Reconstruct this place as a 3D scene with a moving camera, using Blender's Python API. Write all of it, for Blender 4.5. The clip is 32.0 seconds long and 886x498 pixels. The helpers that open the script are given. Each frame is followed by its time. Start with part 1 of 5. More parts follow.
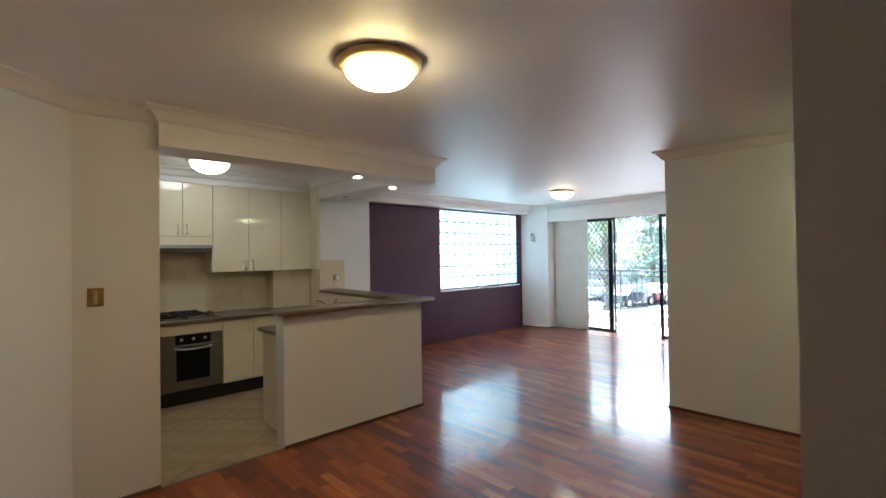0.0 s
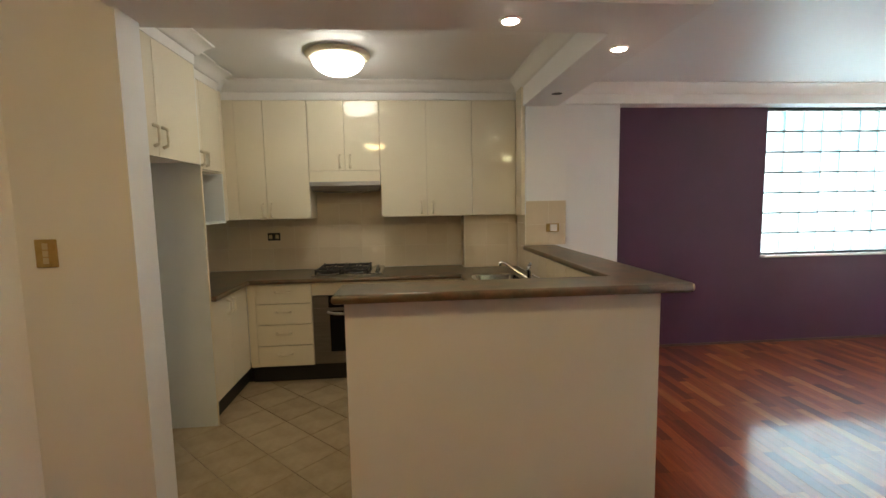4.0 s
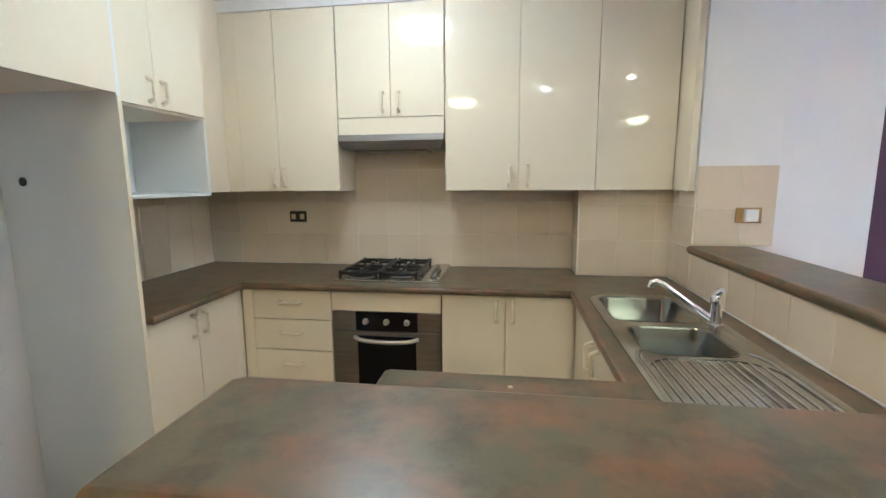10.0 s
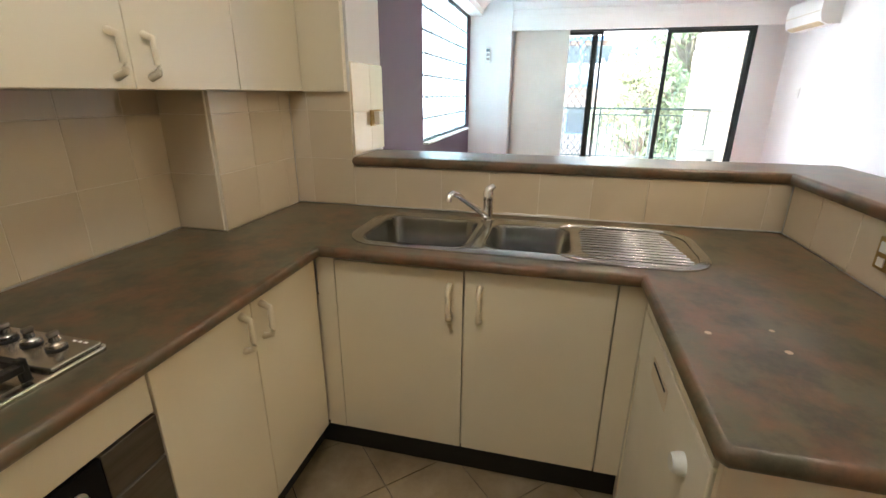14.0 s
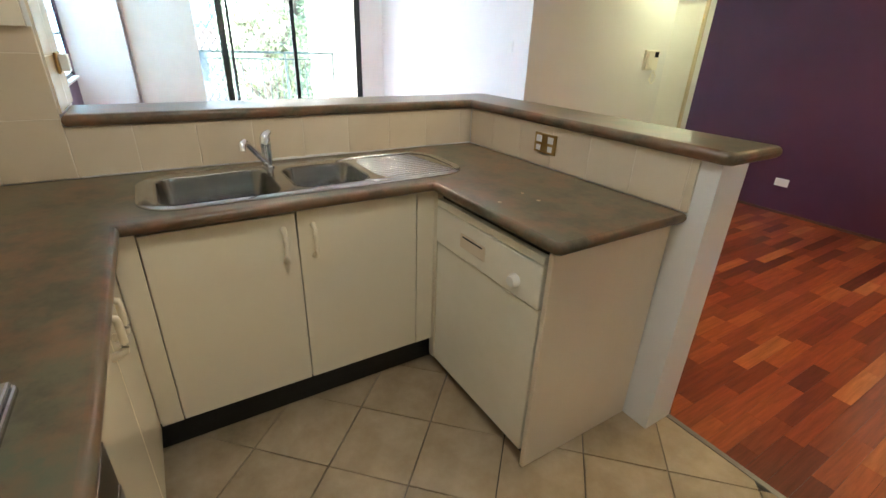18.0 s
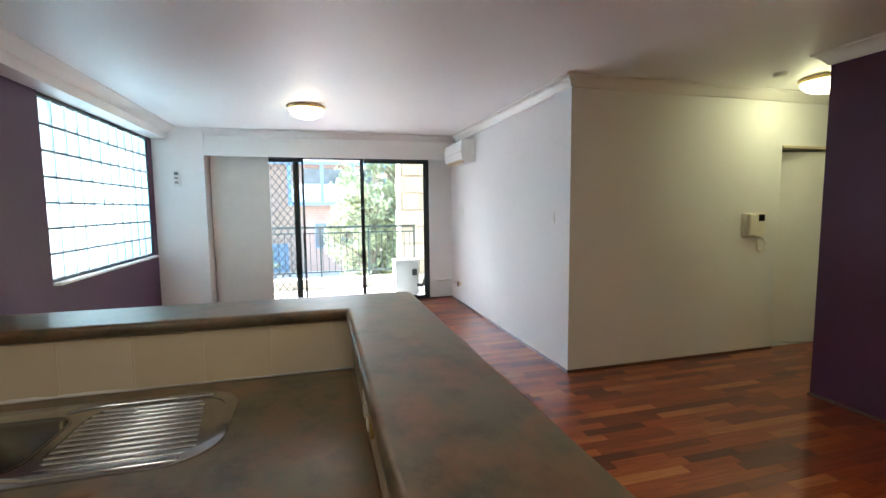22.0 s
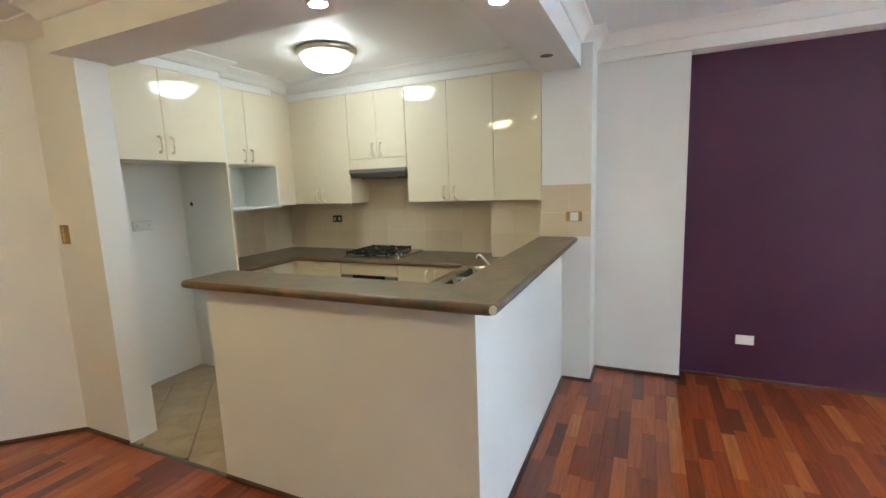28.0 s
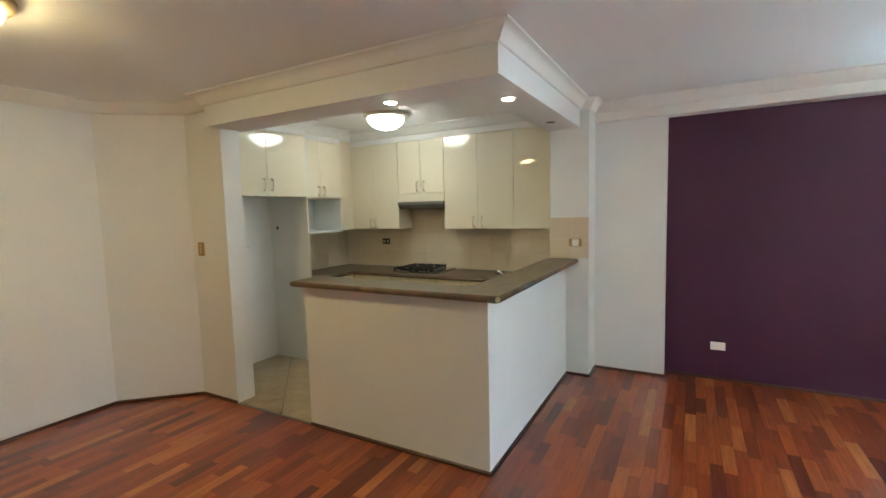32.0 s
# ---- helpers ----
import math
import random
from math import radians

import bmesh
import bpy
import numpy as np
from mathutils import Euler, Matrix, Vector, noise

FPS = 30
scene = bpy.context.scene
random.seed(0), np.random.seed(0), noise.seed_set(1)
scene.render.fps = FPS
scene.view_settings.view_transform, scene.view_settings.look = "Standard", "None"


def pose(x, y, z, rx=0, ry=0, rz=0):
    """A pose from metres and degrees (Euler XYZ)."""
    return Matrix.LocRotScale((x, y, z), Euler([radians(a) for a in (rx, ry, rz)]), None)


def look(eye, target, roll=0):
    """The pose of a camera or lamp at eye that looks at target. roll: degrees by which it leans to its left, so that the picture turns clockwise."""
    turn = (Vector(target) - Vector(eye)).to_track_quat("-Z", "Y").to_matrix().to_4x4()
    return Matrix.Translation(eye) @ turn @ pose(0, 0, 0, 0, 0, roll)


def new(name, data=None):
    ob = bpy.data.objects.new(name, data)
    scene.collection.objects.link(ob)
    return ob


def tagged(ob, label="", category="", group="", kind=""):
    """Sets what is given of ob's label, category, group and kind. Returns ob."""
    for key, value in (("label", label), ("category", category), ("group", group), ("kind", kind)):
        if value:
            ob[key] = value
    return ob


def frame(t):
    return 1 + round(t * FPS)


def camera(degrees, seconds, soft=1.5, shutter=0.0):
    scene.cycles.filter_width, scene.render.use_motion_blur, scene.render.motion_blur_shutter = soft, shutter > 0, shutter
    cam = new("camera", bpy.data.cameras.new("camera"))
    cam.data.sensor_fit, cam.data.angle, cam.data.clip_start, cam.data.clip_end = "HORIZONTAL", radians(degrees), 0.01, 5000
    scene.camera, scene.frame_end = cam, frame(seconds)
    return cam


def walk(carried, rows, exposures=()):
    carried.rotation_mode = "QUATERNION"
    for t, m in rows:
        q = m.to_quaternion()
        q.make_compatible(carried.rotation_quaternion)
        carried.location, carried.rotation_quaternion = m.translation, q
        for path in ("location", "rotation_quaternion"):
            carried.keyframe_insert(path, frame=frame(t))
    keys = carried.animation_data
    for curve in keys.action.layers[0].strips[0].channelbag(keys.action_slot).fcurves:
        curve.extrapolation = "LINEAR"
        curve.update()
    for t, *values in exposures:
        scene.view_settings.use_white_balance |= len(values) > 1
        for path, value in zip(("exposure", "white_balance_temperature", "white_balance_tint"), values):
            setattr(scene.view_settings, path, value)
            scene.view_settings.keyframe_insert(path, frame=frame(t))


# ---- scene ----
cam = camera(89.3, 32.0)
PATH = [
    (0, (0.446, 0.508, 1.56), (1.818, 1.963, 1.584), -0.8),
    (0.5, (0.495, 0.576, 1.55), (1.866, 2.032, 1.56), -0.8),
    (1, (0.591, 0.807, 1.548), (1.972, 2.254, 1.524), -1.0),
    (1.5, (0.824, 0.988, 1.528), (2.182, 2.454, 1.454), -1.3),
    (2, (1.111, 1.177, 1.533), (2.301, 2.779, 1.409), -1.6),
    (2.5, (1.419, 1.424, 1.511), (2.344, 3.191, 1.36), -1.9),
    (3, (1.729, 1.632, 1.497), (2.379, 3.515, 1.322), -2.0),
    (3.5, (2.025, 1.849, 1.497), (2.397, 3.804, 1.305), -1.4),
    (5.6, (2.971, 2.821, 1.501), (2.64, 4.781, 1.279), -0.5),
    (6, (3.104, 3.006, 1.514), (2.605, 4.93, 1.294), 0.0),
    (6.5, (3.205, 3.221, 1.534), (2.517, 5.083, 1.293), 0.0),
    (7, (3.211, 3.423, 1.519), (2.5, 5.28, 1.306), 0.3),
    (7.5, (3.22, 3.499, 1.513), (2.449, 5.334, 1.314), 0.9),
    (8, (3.238, 3.507, 1.509), (2.415, 5.319, 1.306), 1.0),
    (8.5, (3.206, 3.49, 1.496), (2.348, 5.283, 1.283), 0.9),
    (9, (2.938, 3.453, 1.476), (2.214, 5.304, 1.253), 0.1),
    (9.5, (2.683, 3.483, 1.458), (2.166, 5.396, 1.188), 0.3),
    (10, (2.422, 3.586, 1.44), (2.141, 5.543, 1.142), -0.4),
    (10.5, (2.13, 3.669, 1.421), (2.165, 5.641, 1.087), -0.9),
    (11, (1.909, 3.789, 1.401), (2.249, 5.725, 1.033), 0.2),
    (11.5, (1.766, 3.983, 1.398), (2.386, 5.841, 0.996), 0.7),
    (12, (1.667, 4.175, 1.398), (2.614, 5.88, 0.957), 0.3),
    (12.5, (1.579, 4.384, 1.397), (2.85, 5.849, 0.909), 0.0),
    (13, (1.519, 4.625, 1.404), (3.009, 5.84, 0.852), -0.1),
    (13.5, (1.482, 4.862, 1.396), (3.202, 5.688, 0.796), 1.2),
    (14, (1.476, 5.072, 1.384), (3.31, 5.519, 0.726), 0.3),
    (14.5, (1.497, 5.279, 1.375), (3.333, 5.406, 0.591), 0.2),
    (15, (1.484, 5.46, 1.369), (3.261, 5.166, 0.499), 0.3),
    (15.5, (1.441, 5.612, 1.391), (3.104, 4.938, 0.508), 0.6),
    (17.6, (1.267, 5.703, 1.371), (2.801, 4.734, 0.531), 2.4),
    (18, (1.316, 5.653, 1.381), (2.85, 4.677, 0.548), 2.1),
    (18.5, (1.405, 5.53, 1.402), (2.976, 4.563, 0.636), 1.4),
    (19, (1.441, 5.443, 1.443), (3.191, 4.585, 0.992), 0.9),
    (19.5, (1.435, 5.432, 1.481), (3.254, 4.637, 1.237), 0.1),
    (20, (1.426, 5.399, 1.497), (3.26, 4.619, 1.332), 0.1),
    (20.5, (1.448, 5.257, 1.489), (3.286, 4.485, 1.338), -0.3),
    (21, (1.565, 5.007, 1.479), (3.41, 4.25, 1.328), -1.0),
    (21.5, (1.658, 4.698, 1.475), (3.512, 3.965, 1.31), -1.2),
    (22, (1.719, 4.33, 1.47), (3.64, 3.802, 1.288), -0.6),
    (22.5, (1.848, 4.054, 1.462), (3.822, 3.8, 1.262), 0.5),
    (23, (1.995, 3.769, 1.48), (3.981, 3.821, 1.249), -0.3),
    (23.5, (2.162, 3.442, 1.456), (4.103, 3.864, 1.22), -0.5),
    (24, (2.365, 3.224, 1.454), (4.036, 4.29, 1.189), -1.2),
    (24.5, (2.531, 3.111, 1.456), (3.897, 4.544, 1.166), -1.2),
    (25, (2.726, 2.907, 1.458), (3.834, 4.542, 1.139), 0.2),
    (25.5, (2.977, 2.771, 1.458), (3.801, 4.561, 1.12), 0.2),
    (26, (3.165, 2.715, 1.508), (3.619, 4.631, 1.155), -1.4),
    (26.5, (3.506, 2.608, 1.54), (3.516, 4.575, 1.18), -1.5),
    (28.5, (4.163, 2.465, 1.548), (3.247, 4.224, 1.282), -2.0),
    (29, (4.265, 2.282, 1.563), (3.331, 4.035, 1.329), -1.5),
    (29.5, (4.304, 2.099, 1.543), (3.366, 3.856, 1.353), -0.8),
    (30, (4.447, 1.96, 1.588), (3.477, 3.697, 1.384), -0.7),
    (30.5, (4.527, 1.815, 1.593), (3.536, 3.541, 1.393), -0.9),
    (31, (4.51, 1.694, 1.573), (3.528, 3.427, 1.387), -1.0),
    (31.5, (4.519, 1.69, 1.6), (3.534, 3.421, 1.412), -1.4),
    (32, (4.507, 1.692, 1.608), (3.539, 3.433, 1.432), -1.5),
]

SKY, SUN, BLOCK_W = 0.15, 4.4, 13.0
LAMP_E, LAMP_K, LAMP_H = 3.2, 1.27, 1.6
EXPOSURE = [(0, 3.58, 5650, 9), (2, 3.60, 5700, 9), (3, 3.58, 6500, 12), (3.5, 3.63, 6500, 12), (6, 4.42, 5350, 9), (8, 4.5, 5150, 9), (9, 4.55, 5100, 10), (10, 4.74, 5050, 11), (11, 4.80, 5200, 12),
            (12, 4.14, 5650, 13), (13, 3.88, 6200, 14), (14, 4.33, 6050, 15), (15, 4.47, 6050, 13), (18, 4.62, 5650, 12), (18.5, 4.30, 5650, 12), (19, 3.90, 5500, 12), (21, 3.63, 5550, 14), (22, 3.48, 5900, 13),
            (23, 3.15, 6050, 12), (24, 3.05, 6350, 12), (25, 3.22, 6850, 14), (26, 3.87, 6900, 15), (26.5, 3.98, 6650, 13), (28.5, 4.56, 5300, 5), (30, 4.36, 5400, 5), (31, 4.15, 5500, 5), (32, 4.16, 5700, 4)]
walk(cam, [(t, look(eye, target, roll)) for t, eye, target, roll in PATH], EXPOSURE)


# ---- world, sun and large lights ----
world = bpy.data.worlds.new("world")
scene.world = world
world.use_nodes = True
wn = world.node_tree
sky = wn.nodes.new("ShaderNodeTexSky")
sky.sky_type = "NISHITA"
sky.sun_disc = False
sky.sun_elevation = radians(46)
sky.sun_rotation = radians(60)
sky.air_density, sky.dust_density, sky.ozone_density = 1.2, 1.6, 1.2
wn.nodes["Background"].inputs["Strength"].default_value = SKY
wn.links.new(sky.outputs["Color"], wn.nodes["Background"].inputs["Color"])
sun_data = bpy.data.lights.new("sun", "SUN")
sun_data.energy, sun_data.angle, sun_data.color = SUN, radians(12), (1.0, 0.98, 0.96)
sun = new("sun", sun_data)
sun.matrix_world = look((40, 10, 60), (40 - math.sin(radians(60)) * 40, 10 - math.cos(radians(60)) * 40, 60 - 40 * math.tan(radians(46))))


def area_lamp(name, m, sx, sy, watts, colour):
    data = bpy.data.lights.new(name, "AREA")
    data.shape, data.size, data.size_y, data.energy, data.color = "RECTANGLE", sx, sy, watts, colour
    ob = new(name, data)
    ob.matrix_world = m
    return ob


# daylight behind the glass bricks
area_lamp("window_daylight", look((7.0, 7.2, 1.75), (7.0, 6.45, 1.62)), 2.6, 1.9, BLOCK_W, (0.84, 0.94, 1.0))


# ---- materials ----
def material(name):
    m = bpy.data.materials.new(name)
    m.use_nodes = True
    n, l = m.node_tree.nodes, m.node_tree.links
    return m, n, l, n["Principled BSDF"]


def add_node(nodes, kind, **values):
    node = nodes.new(kind)
    for key, value in values.items():
        node.inputs[key].default_value = value
    return node


def ramp(nodes, stops, blend="LINEAR"):
    r = nodes.new("ShaderNodeValToRGB")
    r.color_ramp.interpolation = blend
    while len(r.color_ramp.elements) < len(stops):
        r.color_ramp.elements.new(0.5)
    for e, (at, c) in zip(r.color_ramp.elements, stops):
        e.position, e.color = at, (*c, 1)
    return r


def surface(name, colours, scale=3.0, rough=0.5, rough_var=0.1, bump=0.1, bump_scale=120.0, metal=0.0, coat=0.0,
            stretch=(1, 1, 1), detail=5.0, spec=0.5, distance=0.002, positions=None):
    """A painted, stony or metallic surface with broad and fine variation."""
    m, n, l, b = material(name)
    co = n.new("ShaderNodeTexCoord")
    mp = n.new("ShaderNodeMapping")
    mp.inputs["Scale"].default_value = stretch
    l.new(co.outputs["Object"], mp.inputs["Vector"])
    broad = add_node(n, "ShaderNodeTexNoise", Scale=scale, Detail=detail, Roughness=0.6)
    l.new(mp.outputs["Vector"], broad.inputs["Vector"])
    k = len(colours)
    r = ramp(n, [((positions[i] if positions else 0.3 + 0.4 * i / max(1, k - 1)), c) for i, c in enumerate(colours)])
    l.new(broad.outputs["Fac"], r.inputs["Fac"])
    l.new(r.outputs["Color"], b.inputs["Base Color"])
    fine = add_node(n, "ShaderNodeTexNoise", Scale=bump_scale, Detail=3.0, Roughness=0.55)
    l.new(mp.outputs["Vector"], fine.inputs["Vector"])
    mr = add_node(n, "ShaderNodeMapRange", **{"To Min": max(0.02, rough - rough_var), "To Max": min(1, rough + rough_var)})
    l.new(broad.outputs["Fac"], mr.inputs["Value"])
    l.new(mr.outputs["Result"], b.inputs["Roughness"])
    if bump:
        bp = add_node(n, "ShaderNodeBump", Strength=bump, Distance=distance)
        l.new(fine.outputs["Fac"], bp.inputs["Height"])
        l.new(bp.outputs["Normal"], b.inputs["Normal"])
    b.inputs["Metallic"].default_value = metal
    b.inputs["Coat Weight"].default_value = coat
    b.inputs["Coat Roughness"].default_value = 0.04
    b.inputs["Specular IOR Level"].default_value = spec
    return m


def glowing(name, colour, strength):
    m, n, l, b = material(name)
    b.inputs["Base Color"].default_value = (0.9, 0.88, 0.82, 1)
    b.inputs["Roughness"].default_value = 0.35
    b.inputs["Emission Color"].default_value = (*colour, 1)
    b.inputs["Emission Strength"].default_value = strength
    return m


WALL = surface("wall_paint", [(0.79, 0.78, 0.765), (0.83, 0.82, 0.805)], 1.3, 0.55, 0.08, 0.12, 260.0)
CEIL = surface("ceiling_paint", [(0.82, 0.82, 0.81), (0.86, 0.86, 0.85)], 0.9, 0.45, 0.06, 0.05, 180.0)
TRIM = surface("cornice_paint", [(0.82, 0.8, 0.76), (0.86, 0.84, 0.81)], 2.0, 0.45, 0.06, 0.05, 200.0)
PURPLE = surface("purple_paint", [(0.066, 0.0175, 0.048), (0.082, 0.0225, 0.06)], 1.6, 0.48, 0.08, 0.15, 240.0, spec=0.4)
CREAM = surface("cream_laminate", [(0.8, 0.72, 0.55), (0.84, 0.76, 0.595)], 1.1, 0.38, 0.05, 0.02, 60.0, coat=0.85, spec=0.2)
CREAM_SIDE = surface("cream_board", [(0.77, 0.67, 0.51), (0.81, 0.71, 0.56)], 2.0, 0.38, 0.06, 0.05, 120.0)
MELAMINE = surface("white_melamine", [(0.74, 0.76, 0.74), (0.8, 0.81, 0.79)], 2.0, 0.37, 0.06, 0.04, 150.0)
HANDLE = surface("cream_plastic", [(0.82, 0.78, 0.65), (0.86, 0.82, 0.71)], 9.0, 0.36, 0.05, 0.02, 200.0)
PULL = surface("tan_pull_plastic", [(0.74, 0.65, 0.48), (0.81, 0.73, 0.57)], 9.0, 0.36, 0.05, 0.02, 200.0)
WHITE_PL = surface("white_plastic", [(0.78, 0.78, 0.74), (0.83, 0.83, 0.8)], 5.0, 0.37, 0.06, 0.03, 200.0)
AGED_PL = surface("aged_plastic", [(0.5, 0.4, 0.22), (0.6, 0.5, 0.3)], 12.0, 0.4, 0.08, 0.03, 200.0)
BLACK_PL = surface("black_plastic", [(0.012, 0.012, 0.013), (0.02, 0.02, 0.02)], 12.0, 0.4, 0.08, 0.05, 200.0)
BLACK_GLASS = surface("black_glass", [(0.008, 0.008, 0.009), (0.012, 0.011, 0.011)], 3.0, 0.06, 0.02, 0.0)
BLACK_GLASS.node_tree.nodes["Principled BSDF"].inputs["Specular IOR Level"].default_value = 0.14
KICK = surface("black_kickboard", [(0.01, 0.01, 0.01), (0.018, 0.017, 0.016)], 6.0, 0.5, 0.1, 0.1, 160.0)
IRON = surface("black_enamel_iron", [(0.006, 0.006, 0.006), (0.012, 0.012, 0.011)], 40.0, 0.45, 0.12, 0.2, 400.0)
STEEL = surface("brushed_steel", [(0.5, 0.48, 0.45), (0.62, 0.6, 0.57)], 6.0, 0.35, 0.05, 0.12, 160.0, metal=1.0, stretch=(1, 1, 14))
STEEL_DULL = surface("oven_steel", [(0.21, 0.19, 0.17), (0.27, 0.25, 0.225)], 5.0, 0.38, 0.07, 0.1, 140.0, metal=1.0, stretch=(1, 14, 14))
SINK_STEEL = surface("sink_steel", [(0.4, 0.4, 0.39), (0.52, 0.52, 0.51)], 9.0, 0.15, 0.05, 0.06, 220.0, metal=1.0)
STEEL_DARK = surface("dark_brushed_steel", [(0.25, 0.25, 0.255), (0.34, 0.34, 0.345)], 5.0, 0.38, 0.08, 0.12, 160.0, metal=1.0, stretch=(1, 14, 14))
HOB_STEEL = surface("hob_steel", [(0.42, 0.4, 0.37), (0.54, 0.52, 0.49)], 7.0, 0.24, 0.06, 0.06, 180.0, metal=1.0)
CHIP = surface("pale_chipped_core", [(0.5, 0.4, 0.27), (0.62, 0.5, 0.36)], 60.0, 0.8, 0.1, 0.3, 300.0)
# darker copy of the sink steel: the shade inside the bowls is in its colour
SHADED_BOWL_STEEL = surface("shaded_bowl_steel", [(0.28, 0.283, 0.28), (0.36, 0.363, 0.36)], 9.0, 0.2, 0.04, 0.01, 220.0, metal=1.0)
CHROME = surface("chrome", [(0.78, 0.78, 0.78), (0.85, 0.85, 0.85)], 8.0, 0.07, 0.03, 0.0, metal=1.0)
BRASS = surface("worn_brass", [(0.62, 0.45, 0.2), (0.76, 0.58, 0.3)], 14.0, 0.4, 0.08, 0.03, 200.0, metal=0.35)
PALE_RIM = surface("pale_lamp_rim", [(0.66, 0.6, 0.46), (0.76, 0.7, 0.57)], 10.0, 0.38, 0.06, 0.03, 200.0, metal=0.3)
OLD_BRASS = surface("old_brass_plate", [(0.38, 0.25, 0.08), (0.52, 0.36, 0.14)], 20.0, 0.4, 0.08, 0.03, 200.0, metal=1.0)
DARK_FRAME = surface("dark_green_aluminium", [(0.012, 0.022, 0.024), (0.02, 0.034, 0.036)], 6.0, 0.4, 0.08, 0.05, 200.0)
RAIL = surface("dark_green_railing_paint", [(0.035, 0.06, 0.055), (0.055, 0.085, 0.078)], 6.0, 0.45, 0.1, 0.08, 120.0)
MESHWIRE = surface("dark_screen_wire", [(0.02, 0.03, 0.03), (0.035, 0.05, 0.05)], 20.0, 0.45, 0.1, 0.05, 200.0)
BLIND = surface("cream_blind_fabric", [(0.66, 0.62, 0.55), (0.72, 0.68, 0.61)], 3.0, 0.8, 0.08, 0.25, 400.0)
SKIRT = surface("dark_floor_trim", [(0.06, 0.022, 0.014), (0.1, 0.038, 0.022)], 8.0, 0.4, 0.1, 0.1, 90.0, stretch=(1, 1, 6))
GROUT = surface("grout", [(0.78, 0.7, 0.57), (0.84, 0.77, 0.65)], 12.0, 0.85, 0.08, 0.3, 300.0)
DARK_GROUT = surface("dark_grout", [(0.05, 0.04, 0.03), (0.09, 0.072, 0.055)], 12.0, 0.85, 0.08, 0.3, 300.0)
STONE_MORTAR = surface("stone_mortar", [(0.36, 0.3, 0.22), (0.44, 0.37, 0.28)], 12.0, 0.85, 0.08, 0.3, 300.0)
BALC = surface("balcony_tile", [(0.7, 0.69, 0.67), (0.77, 0.76, 0.74)], 2.0, 0.5, 0.1, 0.1, 90.0)
RENDER = surface("cream_render", [(0.55, 0.48, 0.38), (0.64, 0.57, 0.46)], 1.6, 0.8, 0.08, 0.3, 90.0)
CONCRETE = surface("pale_concrete", [(0.4, 0.39, 0.36), (0.5, 0.48, 0.45)], 0.3, 0.85, 0.08, 0.3, 40.0, distance=0.01)
ASPHALT = surface("car_park_asphalt", [(0.11, 0.11, 0.11), (0.17, 0.165, 0.16)], 0.25, 0.85, 0.08, 0.4, 60.0, distance=0.01)
BLUE = surface("blue_painted_steel", [(0.16, 0.28, 0.42), (0.2, 0.33, 0.48)], 3.0, 0.45, 0.08, 0.05, 80.0)
ROOFING = surface("roof_sheet", [(0.16, 0.15, 0.15), (0.22, 0.2, 0.2)], 1.0, 0.6, 0.1, 0.1, 30.0)
FAR_WALL = surface("pale_facade", [(0.62, 0.6, 0.55), (0.7, 0.68, 0.63)], 0.4, 0.85, 0.05, 0.1, 20.0)
TRUNK = surface("bark", [(0.19, 0.16, 0.12), (0.28, 0.24, 0.19)], 9.0, 0.9, 0.05, 0.5, 40.0, distance=0.01)
RUBBER = surface("tyre_rubber", [(0.015, 0.015, 0.015), (0.025, 0.025, 0.025)], 9.0, 0.7, 0.1, 0.2, 90.0)
FENCE = surface("grey_paling", [(0.28, 0.26, 0.24), (0.38, 0.35, 0.32)], 2.0, 0.85, 0.06, 0.3, 50.0)
TAN = surface("tan_painted_timber", [(0.55, 0.46, 0.3), (0.62, 0.53, 0.36)], 5.0, 0.4, 0.08, 0.1, 120.0)
COPPER = surface("insulated_pipe", [(0.05, 0.05, 0.05), (0.09, 0.085, 0.08)], 20.0, 0.7, 0.1, 0.3, 200.0)


def worktop_material(name, warm):
    """Brown slate-look laminate; warm sets how much rust shows in it."""
    m, n, l, b = material(name)
    co = n.new("ShaderNodeTexCoord")
    a = add_node(n, "ShaderNodeTexNoise", Scale=7.5, Detail=8.0, Roughness=0.7)
    c = add_node(n, "ShaderNodeTexNoise", Scale=8.5, Detail=8.0, Roughness=0.68)
    f = add_node(n, "ShaderNodeTexNoise", Scale=90.0, Detail=4.0, Roughness=0.6)
    off = n.new("ShaderNodeMapping")
    off.inputs["Location"].default_value = (7.3, 2.1, 4.4)
    l.new(co.outputs["Object"], off.inputs["Vector"])
    l.new(off.outputs["Vector"], c.inputs["Vector"])
    l.new(co.outputs["Object"], a.inputs["Vector"])
    l.new(co.outputs["Object"], f.inputs["Vector"])
    grey = ramp(n, [(0.3, (0.042, 0.036, 0.022)), (0.44, (0.072, 0.063, 0.038)), (0.56, (0.112, 0.1, 0.061)), (0.7, (0.088, 0.098, 0.062))])
    rust = ramp(n, [(0.45 - 0.1 * warm, (0, 0, 0)), (0.69 - 0.1 * warm, (0.78, 0.78, 0.78))])
    l.new(a.outputs["Fac"], grey.inputs["Fac"])
    l.new(c.outputs["Fac"], rust.inputs["Fac"])
    mix = n.new("ShaderNodeMix")
    mix.data_type = "RGBA"
    mix.inputs["B"].default_value = (0.21, 0.1, 0.05, 1)
    l.new(rust.outputs["Color"], mix.inputs["Factor"])
    l.new(grey.outputs["Color"], mix.inputs["A"])
    l.new(mix.outputs["Result"], b.inputs["Base Color"])
    mr = add_node(n, "ShaderNodeMapRange", **{"To Min": 0.28, "To Max": 0.36})
    l.new(a.outputs["Fac"], mr.inputs["Value"])
    l.new(mr.outputs["Result"], b.inputs["Roughness"])
    return m


